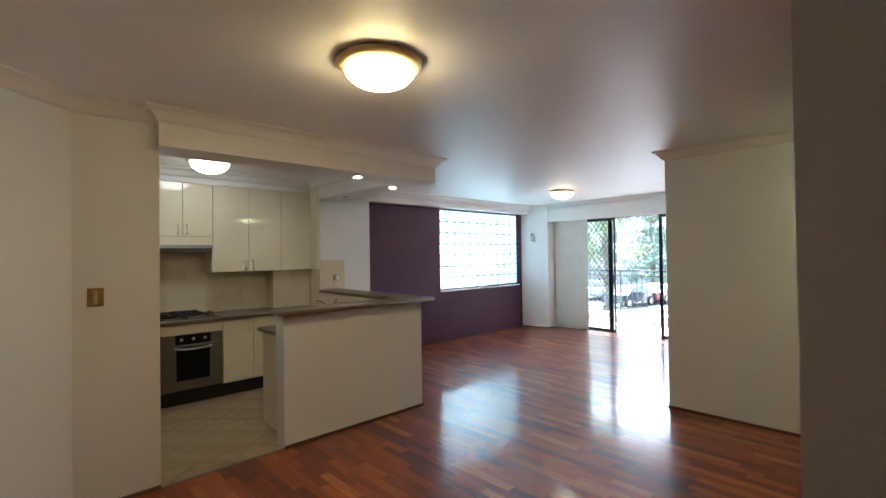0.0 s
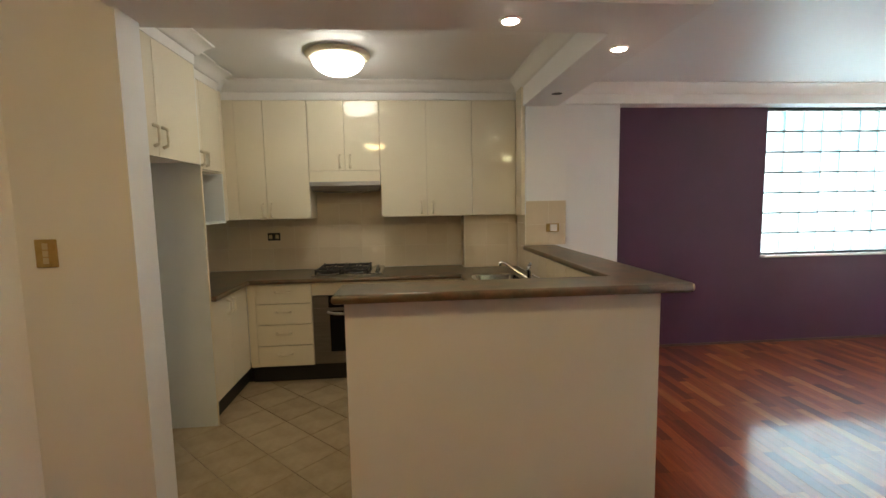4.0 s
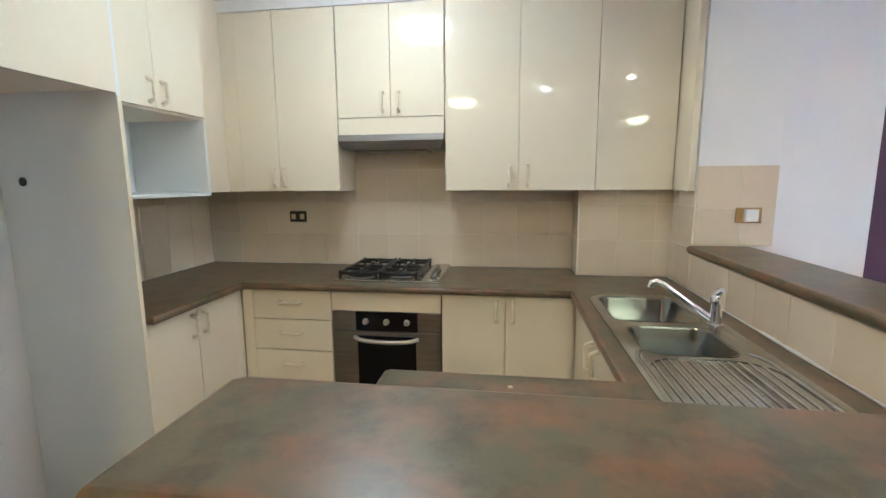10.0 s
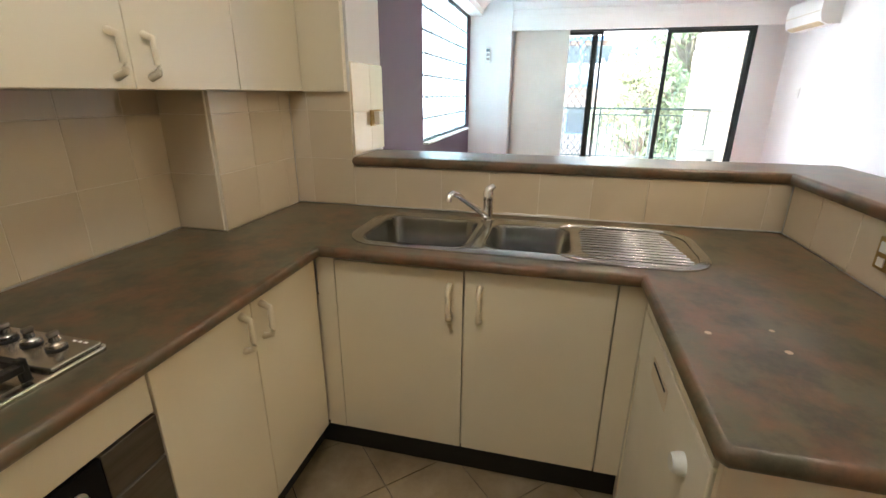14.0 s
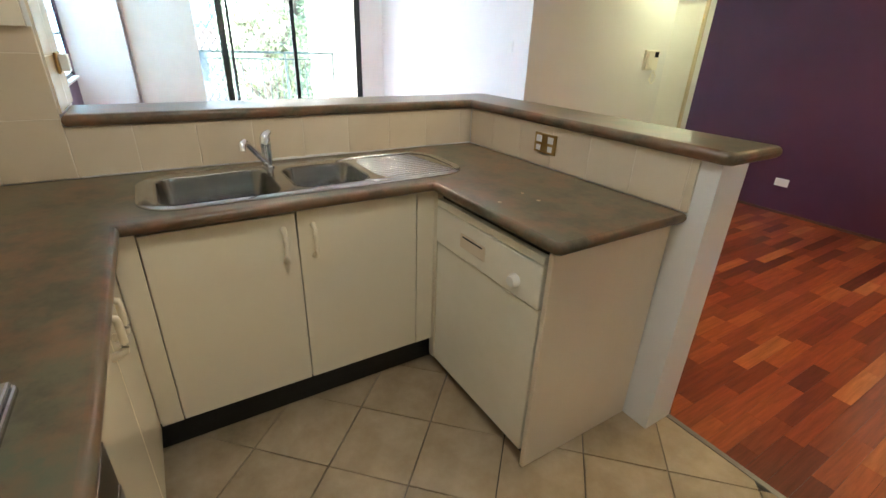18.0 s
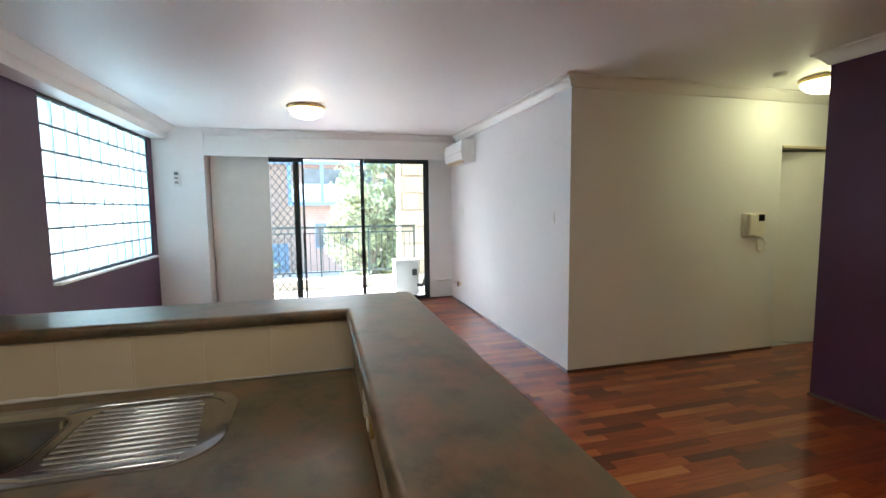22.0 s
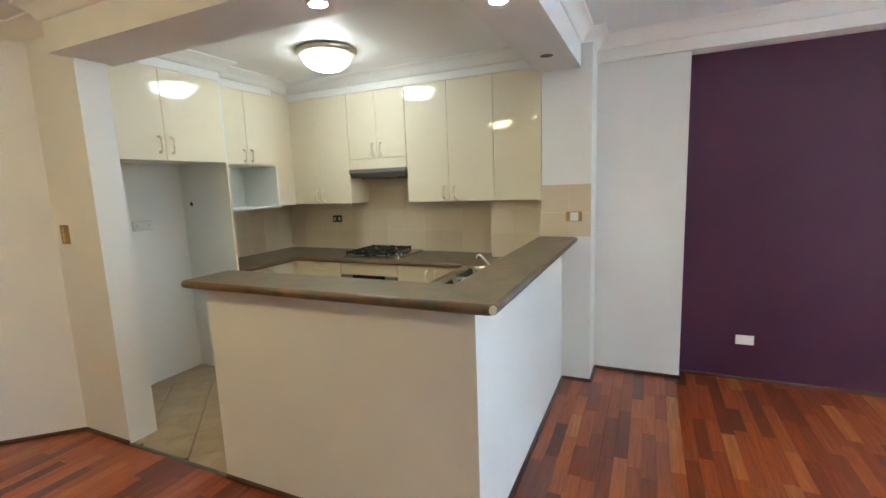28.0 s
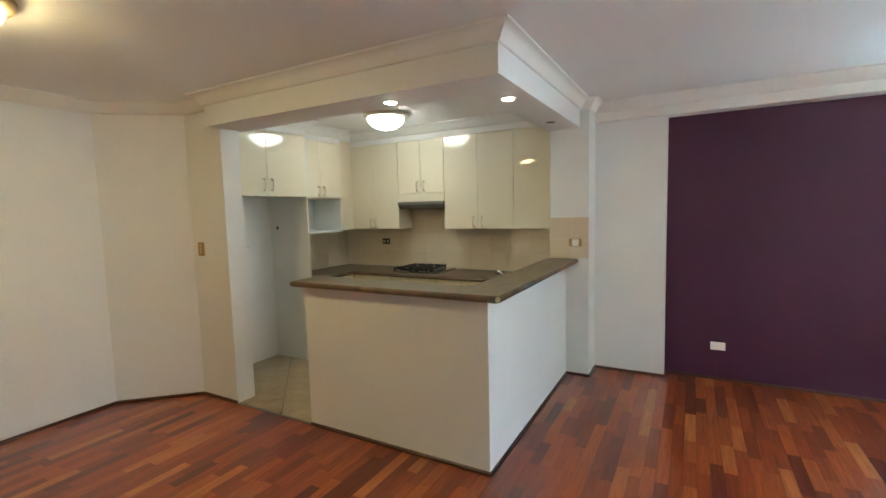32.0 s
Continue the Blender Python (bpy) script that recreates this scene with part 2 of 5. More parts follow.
def wood_material(name, per_object):
    """Red strip timber: each strip takes its own tone."""
    m, n, l, b = material(name)
    co = n.new("ShaderNodeTexCoord")
    if per_object:
        pick = n.new("ShaderNodeObjectInfo").outputs["Random"]
    else:
        pick = n.new("ShaderNodeNewGeometry").outputs["Random Per Island"]
    tone = ramp(n, [(0.0, (0.11, 0.017, 0.007)), (0.12, (0.19, 0.033, 0.01)), (0.55, (0.32, 0.064, 0.015)), (0.87, (0.4, 0.095, 0.021)), (1.0, (0.52, 0.17, 0.045))])
    l.new(pick, tone.inputs["Fac"])
    mp = n.new("ShaderNodeMapping")
    mp.inputs["Scale"].default_value = (60, 4, 1)
    l.new(co.outputs["Object"], mp.inputs["Vector"])
    shift = add_node(n, "ShaderNodeVectorMath")
    shift.operation = "ADD"
    l.new(mp.outputs["Vector"], shift.inputs[0])
    comb = n.new("ShaderNodeCombineXYZ")
    times = n.new("ShaderNodeMath")
    times.operation = "MULTIPLY"
    times.inputs[1].default_value = 53.0
    l.new(pick, times.inputs[0])
    l.new(times.outputs[0], comb.inputs["Z"])
    l.new(comb.outputs[0], shift.inputs[1])
    grain = add_node(n, "ShaderNodeTexNoise", Scale=1.0, Detail=6.0, Roughness=0.65, Distortion=0.4)
    l.new(shift.outputs[0], grain.inputs["Vector"])
    g = ramp(n, [(0.3, (0.62, 0.58, 0.55)), (0.7, (1.12, 1.1, 1.08))])
    l.new(grain.outputs["Fac"], g.inputs["Fac"])
    mix = n.new("ShaderNodeMix")
    mix.data_type, mix.blend_type = "RGBA", "MULTIPLY"
    mix.inputs["Factor"].default_value = 1.0
    l.new(tone.outputs["Color"], mix.inputs["A"])
    l.new(g.outputs["Color"], mix.inputs["B"])
    l.new(mix.outputs["Result"], b.inputs["Base Color"])
    wear = add_node(n, "ShaderNodeTexNoise", Scale=1.7, Detail=4.0)
    l.new(co.outputs["Object"], wear.inputs["Vector"])
    mr = add_node(n, "ShaderNodeMapRange", **{"To Min": 0.06, "To Max": 0.18})
    l.new(wear.outputs["Fac"], mr.inputs["Value"])
    l.new(mr.outputs["Result"], b.inputs["Coat Roughness"])
    b.inputs["Roughness"].default_value = 0.4
    b.inputs["Specular IOR Level"].default_value = 0.2
    bp = add_node(n, "ShaderNodeBump", Strength=0.06, Distance=0.0005)
    l.new(grain.outputs["Fac"], bp.inputs["Height"])
    l.new(bp.outputs["Normal"], b.inputs["Normal"])
    b.inputs["Coat Weight"].default_value = 0.86
    return m


def piece_material(name, stops, scale, rough, bump, per_object=True, spread=0.35, coat=0.0):
    """Tiles, bricks and blocks whose tone differs a little from piece to piece."""
    m, n, l, b = material(name)
    co = n.new("ShaderNodeTexCoord")
    pick = n.new("ShaderNodeObjectInfo").outputs["Random"] if per_object else n.new("ShaderNodeNewGeometry").outputs["Random Per Island"]
    noise_t = add_node(n, "ShaderNodeTexNoise", Scale=scale, Detail=6.0, Roughness=0.65)
    l.new(co.outputs["Object"], noise_t.inputs["Vector"])
    mul = n.new("ShaderNodeMath")
    mul.operation = "MULTIPLY_ADD"
    mul.inputs[1].default_value = spread
    l.new(pick, mul.inputs[0])
    sc = n.new("ShaderNodeMath")
    sc.operation = "MULTIPLY"
    sc.inputs[1].default_value = 1.0 - spread
    l.new(noise_t.outputs["Fac"], sc.inputs[0])
    l.new(sc.outputs[0], mul.inputs[2])
    r = ramp(n, stops)
    l.new(mul.outputs[0], r.inputs["Fac"])
    l.new(r.outputs["Color"], b.inputs["Base Color"])
    mr = add_node(n, "ShaderNodeMapRange", **{"To Min": max(0.03, rough - 0.06), "To Max": rough + 0.08})
    l.new(noise_t.outputs["Fac"], mr.inputs["Value"])
    l.new(mr.outputs["Result"], b.inputs["Roughness"])
    fine = add_node(n, "ShaderNodeTexNoise", Scale=60.0, Detail=3.0)
    l.new(co.outputs["Object"], fine.inputs["Vector"])
    bp = add_node(n, "ShaderNodeBump", Strength=bump, Distance=0.002)
    l.new(fine.outputs["Fac"], bp.inputs["Height"])
    l.new(bp.outputs["Normal"], b.inputs["Normal"])
    b.inputs["Coat Weight"].default_value = coat
    return m


def pane_material(name, tint):
    m, n, l, b = material(name)
    out = n["Material Output"]
    tr = n.new("ShaderNodeBsdfTransparent")
    tr.inputs["Color"].default_value = (*tint, 1)
    gl = n.new("ShaderNodeBsdfGlossy")
    gl.inputs["Roughness"].default_value = 0.02
    fr = add_node(n, "ShaderNodeFresnel", IOR=1.45)
    mix = n.new("ShaderNodeMixShader")
    l.new(fr.outputs[0], mix.inputs[0])
    l.new(tr.outputs[0], mix.inputs[1])
    l.new(gl.outputs[0], mix.inputs[2])
    l.new(mix.outputs[0], out.inputs["Surface"])
    return m


def joint_material(name, colour, through_part):
    """Glass brick jointing; through_part stands in for daylight the bricks scatter onto it."""
    m, n, l, b = material(name)
    co = n.new("ShaderNodeTexCoord")
    no = add_node(n, "ShaderNodeTexNoise", Scale=60.0, Detail=3.0)
    l.new(co.outputs["Object"], no.inputs["Vector"])
    r = ramp(n, [(0.3, tuple(c * 0.9 for c in colour)), (0.7, colour)])
    l.new(no.outputs["Fac"], r.inputs["Fac"])
    l.new(r.outputs["Color"], b.inputs["Base Color"])
    b.inputs["Roughness"].default_value = 0.8
    tl = n.new("ShaderNodeBsdfTranslucent")
    l.new(r.outputs["Color"], tl.inputs["Color"])
    mix = n.new("ShaderNodeMixShader")
    mix.inputs[0].default_value = through_part
    l.new(b.outputs[0], mix.inputs[1])
    l.new(tl.outputs[0], mix.inputs[2])
    l.new(mix.outputs[0], n["Material Output"].inputs["Surface"])
    return m


def block_material():
    """Wavy glass brick: refracted light painted in, bright at -x, cooler and darker at +x."""
    m, n, l, b = material("frosted_glass_brick")
    out = n["Material Output"]
    co = n.new("ShaderNodeTexCoord")
    sep = n.new("ShaderNodeSeparateXYZ")
    l.new(co.outputs["Object"], sep.inputs[0])
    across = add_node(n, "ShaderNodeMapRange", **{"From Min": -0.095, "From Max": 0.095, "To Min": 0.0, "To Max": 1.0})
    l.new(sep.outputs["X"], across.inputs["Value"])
    pick = n.new("ShaderNodeObjectInfo").outputs["Random"]
    wave = add_node(n, "ShaderNodeTexNoise", Scale=9.0, Detail=2.0)
    wave.noise_dimensions = "4D"
    l.new(co.outputs["Object"], wave.inputs["Vector"])
    far = n.new("ShaderNodeMath")
    far.operation = "MULTIPLY"
    far.inputs[1].default_value = 40.0
    l.new(pick, far.inputs[0])
    l.new(far.outputs[0], wave.inputs["W"])
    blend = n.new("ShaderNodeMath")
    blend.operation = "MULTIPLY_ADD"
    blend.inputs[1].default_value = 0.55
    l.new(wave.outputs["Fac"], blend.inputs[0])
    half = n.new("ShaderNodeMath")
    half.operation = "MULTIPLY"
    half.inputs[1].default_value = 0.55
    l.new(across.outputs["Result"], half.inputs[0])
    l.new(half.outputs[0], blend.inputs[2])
    bp = add_node(n, "ShaderNodeBump", Strength=0.5, Distance=0.01)
    l.new(wave.outputs["Fac"], bp.inputs["Height"])
    tl = n.new("ShaderNodeBsdfTranslucent")
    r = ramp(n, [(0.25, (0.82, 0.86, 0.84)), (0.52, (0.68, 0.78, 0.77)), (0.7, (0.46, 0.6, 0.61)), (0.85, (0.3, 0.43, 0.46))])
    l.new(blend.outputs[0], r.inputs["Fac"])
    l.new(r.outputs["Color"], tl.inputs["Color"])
    l.new(bp.outputs["Normal"], tl.inputs["Normal"])
    gl = n.new("ShaderNodeBsdfGlossy")
    gl.inputs["Roughness"].default_value = 0.12
    l.new(bp.outputs["Normal"], gl.inputs["Normal"])
    mix = n.new("ShaderNodeMixShader")
    mix.inputs[0].default_value = 0.06
    l.new(tl.outputs[0], mix.inputs[1])
    l.new(gl.outputs[0], mix.inputs[2])
    l.new(mix.outputs[0], out.inputs["Surface"])
    return m


def leaf_material(name, dark, light):
    m, n, l, b = material(name)
    pick = n.new("ShaderNodeNewGeometry").outputs["Random Per Island"]
    r = ramp(n, [(0.0, dark), (0.7, light), (1.0, tuple(min(1, c * 1.5) for c in light))])
    l.new(pick, r.inputs["Fac"])
    l.new(r.outputs["Color"], b.inputs["Base Color"])
    b.inputs["Roughness"].default_value = 0.5
    b.inputs["Transmission Weight"].default_value = 0.0
    return m


TOP = worktop_material("mottled_slate_laminate", 0.0)
TOP_EDGE = worktop_material("worn_laminate_edge", 0.6)
WOOD = wood_material("red_strip_timber", False)
WOOD_PIECE = wood_material("red_strip_timber_piece", True)
FTILE = piece_material("beige_floor_tile", [(0.2, (0.2, 0.145, 0.08)), (0.42, (0.35, 0.265, 0.155)), (0.62, (0.44, 0.345, 0.22)), (0.85, (0.52, 0.425, 0.29))], 6.0, 0.35, 0.15, spread=0.14)
WTILE = piece_material("cream_wall_tile", [(0.2, (0.68, 0.57, 0.41)), (0.8, (0.75, 0.65, 0.5))], 3.0, 0.16, 0.04, coat=0.2)
STONE = piece_material("sandstone_block", [(0.2, (0.5, 0.42, 0.31)), (0.8, (0.66, 0.57, 0.44))], 5.0, 0.85, 0.5)
BRICKW = piece_material("red_brick_course", [(0.2, (0.4, 0.27, 0.21)), (0.8, (0.55, 0.41, 0.33))], 1.5, 0.85, 0.3)
PANE = pane_material("clear_glass", (0.94, 0.97, 0.96))
FAR_PANE = surface("dark_window_glass", [(0.1, 0.12, 0.13), (0.18, 0.2, 0.21)], 1.0, 0.1, 0.04, 0.0)
BLOCK = block_material()
# uprights made pale with scattered daylight in the material, beds kept dark grey
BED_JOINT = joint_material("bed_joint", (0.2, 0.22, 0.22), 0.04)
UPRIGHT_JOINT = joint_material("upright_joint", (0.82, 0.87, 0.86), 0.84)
LEAF_A = leaf_material("broad_leaves", (0.17, 0.22, 0.12), (0.3, 0.36, 0.2))
LEAF_B = leaf_material("conifer_needles", (0.13, 0.19, 0.13), (0.26, 0.34, 0.23))
LEAF_C = leaf_material("yellow_green_leaves", (0.19, 0.22, 0.11), (0.36, 0.39, 0.22))
LAMP_WARM = glowing("warm_lamp_glass", (1.0, 0.73, 0.31), LAMP_E)
LAMP_LIVING = glowing("living_lamp_glass", (1.0, 0.83, 0.52), LAMP_E * 0.45)
LAMP_COOL = glowing("cool_lamp_glass", (1.0, 0.96, 0.8), LAMP_K)
LAMP_HALL = glowing("green_white_lamp_glass", (1.0, 0.97, 0.5), LAMP_H)
DOWN = glowing("downlight_lens", (1.0, 0.87, 0.64), 17.0)


# ---- building helpers ----
def thing(name, at, label, category, group="", kind=""):
    ob = new(name)
    ob.location = at
    ob.empty_display_size = 0.1
    return tagged(ob, label, category, group, kind)


def place_of(ob):
    if ob is None:
        return Vector((0, 0, 0))
    return Vector(ob.location) + place_of(ob.parent)


def mesh_of(name, bm, mat, at=(0, 0, 0), smooth=None):
    bmesh.ops.translate(bm, verts=bm.verts, vec=-Vector(at))
    me = bpy.data.meshes.new(name)
    bm.normal_update()
    bm.to_mesh(me)
    bm.free()
    me.materials.append(mat)
    if smooth is not None:
        me.polygons.foreach_set("use_smooth", [True] * len(me.polygons))
        me.set_sharp_from_angle(angle=radians(smooth))
    return me


def part(name, bm, mat, parent, label="", smooth=None):
    """One mesh under a thing or part; the bmesh is in world places."""
    ob = new(name, mesh_of(name, bm, mat, place_of(parent), smooth))
    ob.parent = parent
    return tagged(ob, label)


def structure(name, bm, mat, label="", category="", smooth=None):
    ob = new(name, mesh_of(name, bm, mat, (0, 0, 0), smooth))
    return tagged(ob, label, category, "", "structure")


def box(bm, x0, x1, y0, y1, z0, z1):
    vs = [bm.verts.new((x, y, z)) for x in (x0, x1) for y in (y0, y1) for z in (z0, z1)]
    for a in ((0, 1, 3, 2), (4, 6, 7, 5), (0, 4, 5, 1), (2, 3, 7, 6), (0, 2, 6, 4), (1, 5, 7, 3)):
        bm.faces.new([vs[i] for i in a])
    return bm


def boxes(*rows):
    bm = bmesh.new()
    for r in rows:
        box(bm, *r)
    return bm


def rbox(x0, x1, y0, y1, z0, z1, r=0.004, seg=2, bm=None):
    """A box with rounded edges."""
    t = boxes((x0, x1, y0, y1, z0, z1))
    bmesh.ops.bevel(t, geom=t.edges[:], offset=r, segments=seg, profile=0.5, affect="EDGES")
    if bm is None:
        return t
    me = bpy.data.meshes.new("t")
    t.to_mesh(me)
    t.free()
    bm.from_mesh(me)
    bpy.data.meshes.remove(me)
    return bm


def prism(outline, z0, z1, r=0.0, seg=3, only_top=False):
    """An upright prism over a flat outline, with rounded rims."""
    bm = bmesh.new()
    lo = [bm.verts.new((x, y, z0)) for x, y in outline]
    hi = [bm.verts.new((x, y, z1)) for x, y in outline]
    bm.faces.new(list(reversed(lo)))
    bm.faces.new(hi)
    for i in range(len(lo)):
        j = (i + 1) % len(lo)
        bm.faces.new((lo[i], lo[j], hi[j], hi[i]))
    bmesh.ops.recalc_face_normals(bm, faces=bm.faces)
    if r:
        es = [e for e in bm.edges if abs(e.verts[0].co.z - e.verts[1].co.z) < 1e-6 and (not only_top or e.verts[0].co.z > (z0 + z1) / 2)]
        bmesh.ops.bevel(bm, geom=es, offset=r, segments=seg, profile=0.5, affect="EDGES")
    return bm


def round_rect(x0, x1, y0, y1, r, n=6):
    out = []
    for cx, cy, a0 in ((x1 - r, y1 - r, 0), (x0 + r, y1 - r, 90), (x0 + r, y0 + r, 180), (x1 - r, y0 + r, 270)):
        for k in range(n + 1):
            a = radians(a0 + 90 * k / n)
            out.append((cx + r * math.cos(a), cy + r * math.sin(a)))
    return out


def loft(rings, bm=None, caps=(False, True)):
    """Skin through rings of equal length."""
    bm = bm or bmesh.new()
    vs = [[bm.verts.new(p) for p in ring] for ring in rings]
    for a, b in zip(vs, vs[1:]):
        for i in range(len(a)):
            j = (i + 1) % len(a)
            bm.faces.new((a[i], a[j], b[j], b[i]))
    if caps[0]:
        bm.faces.new(list(reversed(vs[0])))
    if caps[1]:
        bm.faces.new(vs[-1])
    return bm


def lathe(cx, cy, profile, n=32, bm=None):
    """A round body from (radius, z) pairs."""
    rings = [[(cx + r * math.cos(2 * math.pi * k / n), cy + r * math.sin(2 * math.pi * k / n), z) for k in range(n)] for r, z in profile]
    bm = loft(rings, bm, (True, True))
    bmesh.ops.recalc_face_normals(bm, faces=bm.faces)
    return bm


def tube(points, r, n=8, bm=None, closed=False):
    """A round bar along points."""
    bm = bm or bmesh.new()
    pts = [Vector(p) for p in points]
    rings = []
    for i, p in enumerate(pts):
        a, b = pts[max(0, i - 1)], pts[min(len(pts) - 1, i + 1)]
        d = (b - a).normalized()
        side = d.cross(Vector((0, 0, 1)))
        if side.length < 1e-3:
            side = Vector((1, 0, 0))
        side.normalize()
        up = side.cross(d).normalized()
        rr = r[i] if isinstance(r, (list, tuple)) else r
        rings.append([p + rr * (math.cos(2 * math.pi * k / n) * side + math.sin(2 * math.pi * k / n) * up) for k in range(n)])
    return loft(rings, bm, (True, True))


def cut(ob, cutter_bms):
    """Takes the cutters' bodies out of a mesh object."""
    for c in cutter_bms:
        bmesh.ops.recalc_face_normals(c, faces=c.faces)
        me = bpy.data.meshes.new("cutter")
        bmesh.ops.translate(c, verts=c.verts, vec=-place_of(ob))
        c.to_mesh(me)
        c.free()
        tool = new("cutter", me)
        tool.location = place_of(ob)
        mod = ob.modifiers.new("cut", "BOOLEAN")
        mod.object, mod.operation, mod.solver = tool, "DIFFERENCE", "EXACT"
        bpy.context.view_layer.update()
        done = bpy.data.meshes.new_from_object(ob.evaluated_get(bpy.context.evaluated_depsgraph_get()))
        ob.modifiers.clear()
        old = ob.data
        ob.data = done
        bpy.data.meshes.remove(old)
        bpy.data.objects.remove(tool)
        bpy.data.meshes.remove(me)


def swept(path, profile, closed=False):
    """A moulding: profile of (out, z) carried along a flat path; out is to the path's left. Mitred corners."""
    bm = bmesh.new()
    pts = [Vector((*p, 0)) for p in path]
    n = len(pts)
    rings = []
    for i, p in enumerate(pts):
        dirs = []
        if closed or i > 0:
            dirs.append((p - pts[i - 1]).normalized())
        if closed or i < n - 1:
            dirs.append((pts[(i + 1) % n] - p).normalized())
        norms = [Vector((-d.y, d.x, 0)) for d in dirs]
        m = sum(norms, Vector()).normalized()
        k = 1 / max(0.2, m.dot(norms[0]))
        rings.append([p + m * (k * o) + Vector((0, 0, z)) for o, z in profile])
    if closed:
        rings.append(rings[0])
    vs = [[bm.verts.new(q) for q in ring] for ring in (rings[:-1] if closed else rings)]
    if closed:
        vs.append(vs[0])
    k = len(profile)
    for a, b in zip(vs, vs[1:]):
        for i in range(k):
            j = (i + 1) % k
            bm.faces.new((a[i], a[j], b[j], b[i]))
    if not closed:
        bm.faces.new(vs[0])
        bm.faces.new(list(reversed(vs[-1])))
    bmesh.ops.recalc_face_normals(bm, faces=bm.faces)
    return bm


# ---- plan ----
H = 2.56              # ceiling
KY, KX = 6.43, 0.39   # kitchen back wall, kitchen left wall
BZ = 0.9             # bench top
BARZ = 1.12           # breakfast bar top
BULK = 2.312          # underside of the kitchen bulkhead
PY, WY = 6.352, 6.222  # purple window wall, white wall before it
LY, GY = 6.18, 6.28    # bulkhead over the window wall, plane of the window reveal
DX = 8.75             # wall of the sliding door
AY = 2.245            # wall with the air conditioner
HX = 5.165             # hall wall
QY = 0.72             # second purple wall

# ---- walls, floors, ceilings ----
WEST, SOUTH, FAR_S = -1.3, -1.4, -2.4
structure("floor", boxes((WEST - 0.2, DX + 0.05, FAR_S, 6.9, -0.25, -0.012)), DARK_GROUT, "dark bedding under the timber and tiled floors", "floor")
structure("ceiling", boxes((WEST - 0.2, DX + 0.12, FAR_S - 0.2, 6.7, H, H + 0.2)), CEIL, "smooth painted white plaster ceiling", "ceiling")

# kitchen shell
wall_kitchen_back = structure("wall_kitchen_back", boxes((KX - 0.2, 3.69, KY, KY + 0.2, 0, H)), WALL, "white painted kitchen back wall", "wall")
wall_kitchen_left = structure("wall_kitchen_left", boxes((KX - 0.2, KX, 4.24, KY, 0, H)), WALL, "white painted kitchen side wall", "wall")
structure("wall_kitchen_entry", boxes((0.67, 1.14, 4.07, 4.24, 0, H)), WALL, "white painted wall beside the kitchen opening", "wall")
column_kitchen = structure("column_kitchen", boxes((3.33, 3.685, 5.93, KY, 0, H)), WALL, "white painted column at the end of the bar", "column")
structure("wall_nib", boxes((2.83, 3.33, 6.225, KY, BZ - 0.05, 1.42)), GROUT, "boxed duct below the wall cabinets", "wall")
# angled and left walls
o = [(0.16, 3.6), (0.675, 4.07), (0.675, 4.3), (-0.06, 4.3), (-0.06, 3.6)]
structure("wall_angled", prism(o, 0, H), WALL, "white painted angled wall by the entry", "wall")
structure("wall_left", boxes((-0.06, 0.16, 2.0, 3.6, 0, H)), WALL, "white painted entry wall", "wall")
structure("wall_entry_return", boxes((WEST, -0.06, 2.0, 2.2, 0, H)), WALL, "white painted entry wall", "wall")
structure("wall_west", boxes((WEST - 0.2, WEST, SOUTH - 0.2, 2.2, 0, H)), WALL, "white painted entry wall", "wall")
structure("wall_south", boxes((WEST, 1.47, SOUTH - 0.2, SOUTH, 0, H)), WALL, "white painted entry wall", "wall")
# wall block between entry and hall, purple on the living side
structure("wall_entry_end", boxes((1.47, 2.0, SOUTH, 0.66, 0, H)), WALL, "white painted wall end by the entry", "wall")
wall_purple_hall = structure("wall_purple_hall", boxes((2.0, 4.2, QY - 0.15, QY, 0, H)), PURPLE, "deep purple painted wall", "wall")
structure("wall_hall_side", boxes((4.06, 4.196, -1.6, QY - 0.15, 0, H)), WALL, "cream painted hall wall", "wall")
DY0, DY1, DZ = -0.78, -0.09, 2.05   # doorway in the hall wall
structure("wall_hall", boxes((HX, HX + 0.14, DY1, AY, 0, H), (HX, HX + 0.14, DY0, DY1, DZ, H), (HX, HX + 0.14, -1.6, DY0, 0, H)), WALL, "cream painted hall wall", "wall")
structure("wall_hall_end", boxes((4.196, HX, -1.6, -1.46, 0, H)), WALL, "cream painted end wall of the hall", "wall")
structure("wall_room_behind", boxes((HX + 0.14, 7.4, -1.74, -1.6, 0, H), (7.26, 7.4, -1.6, AY - 0.14, 0, H)), WALL, "white painted wall of the room behind the hall", "wall")
structure("wall_aircon", boxes((HX + 0.14, DX + 0.15, AY - 0.14, AY, 0, H)), WALL, "white painted living room wall", "wall")
# purple window wall: opening for the glass bricks
GX0, GX1, GZ0, GT = 5.88, 8.13, 0.893, 2.385
structure("wall_white_living", boxes((3.685, 4.305, WY, PY + 0.4, 0, H)), WALL, "white painted living room wall", "wall")
wall_purple = structure("wall_purple", boxes((4.305, GX0, PY, PY + 0.4, 0, GT)), PURPLE, "deep purple painted window wall", "wall")
structure("wall_purple_below_window", boxes((GX0, 8.3, PY, PY + 0.4, 0, GZ0)), PURPLE, "deep purple painted wall below the window", "wall")
structure("wall_purple_jamb", boxes((GX1, 8.3, PY, PY + 0.4, GZ0, GT)), PURPLE, "deep purple painted window reveal", "wall")
structure("wall_over_window", boxes((4.305, 8.3, LY, PY + 0.4, GT, H), (3.685, 4.305, LY, WY - 0.001, GT, H)), TRIM, "white bulkhead above the purple wall", "bulkhead")
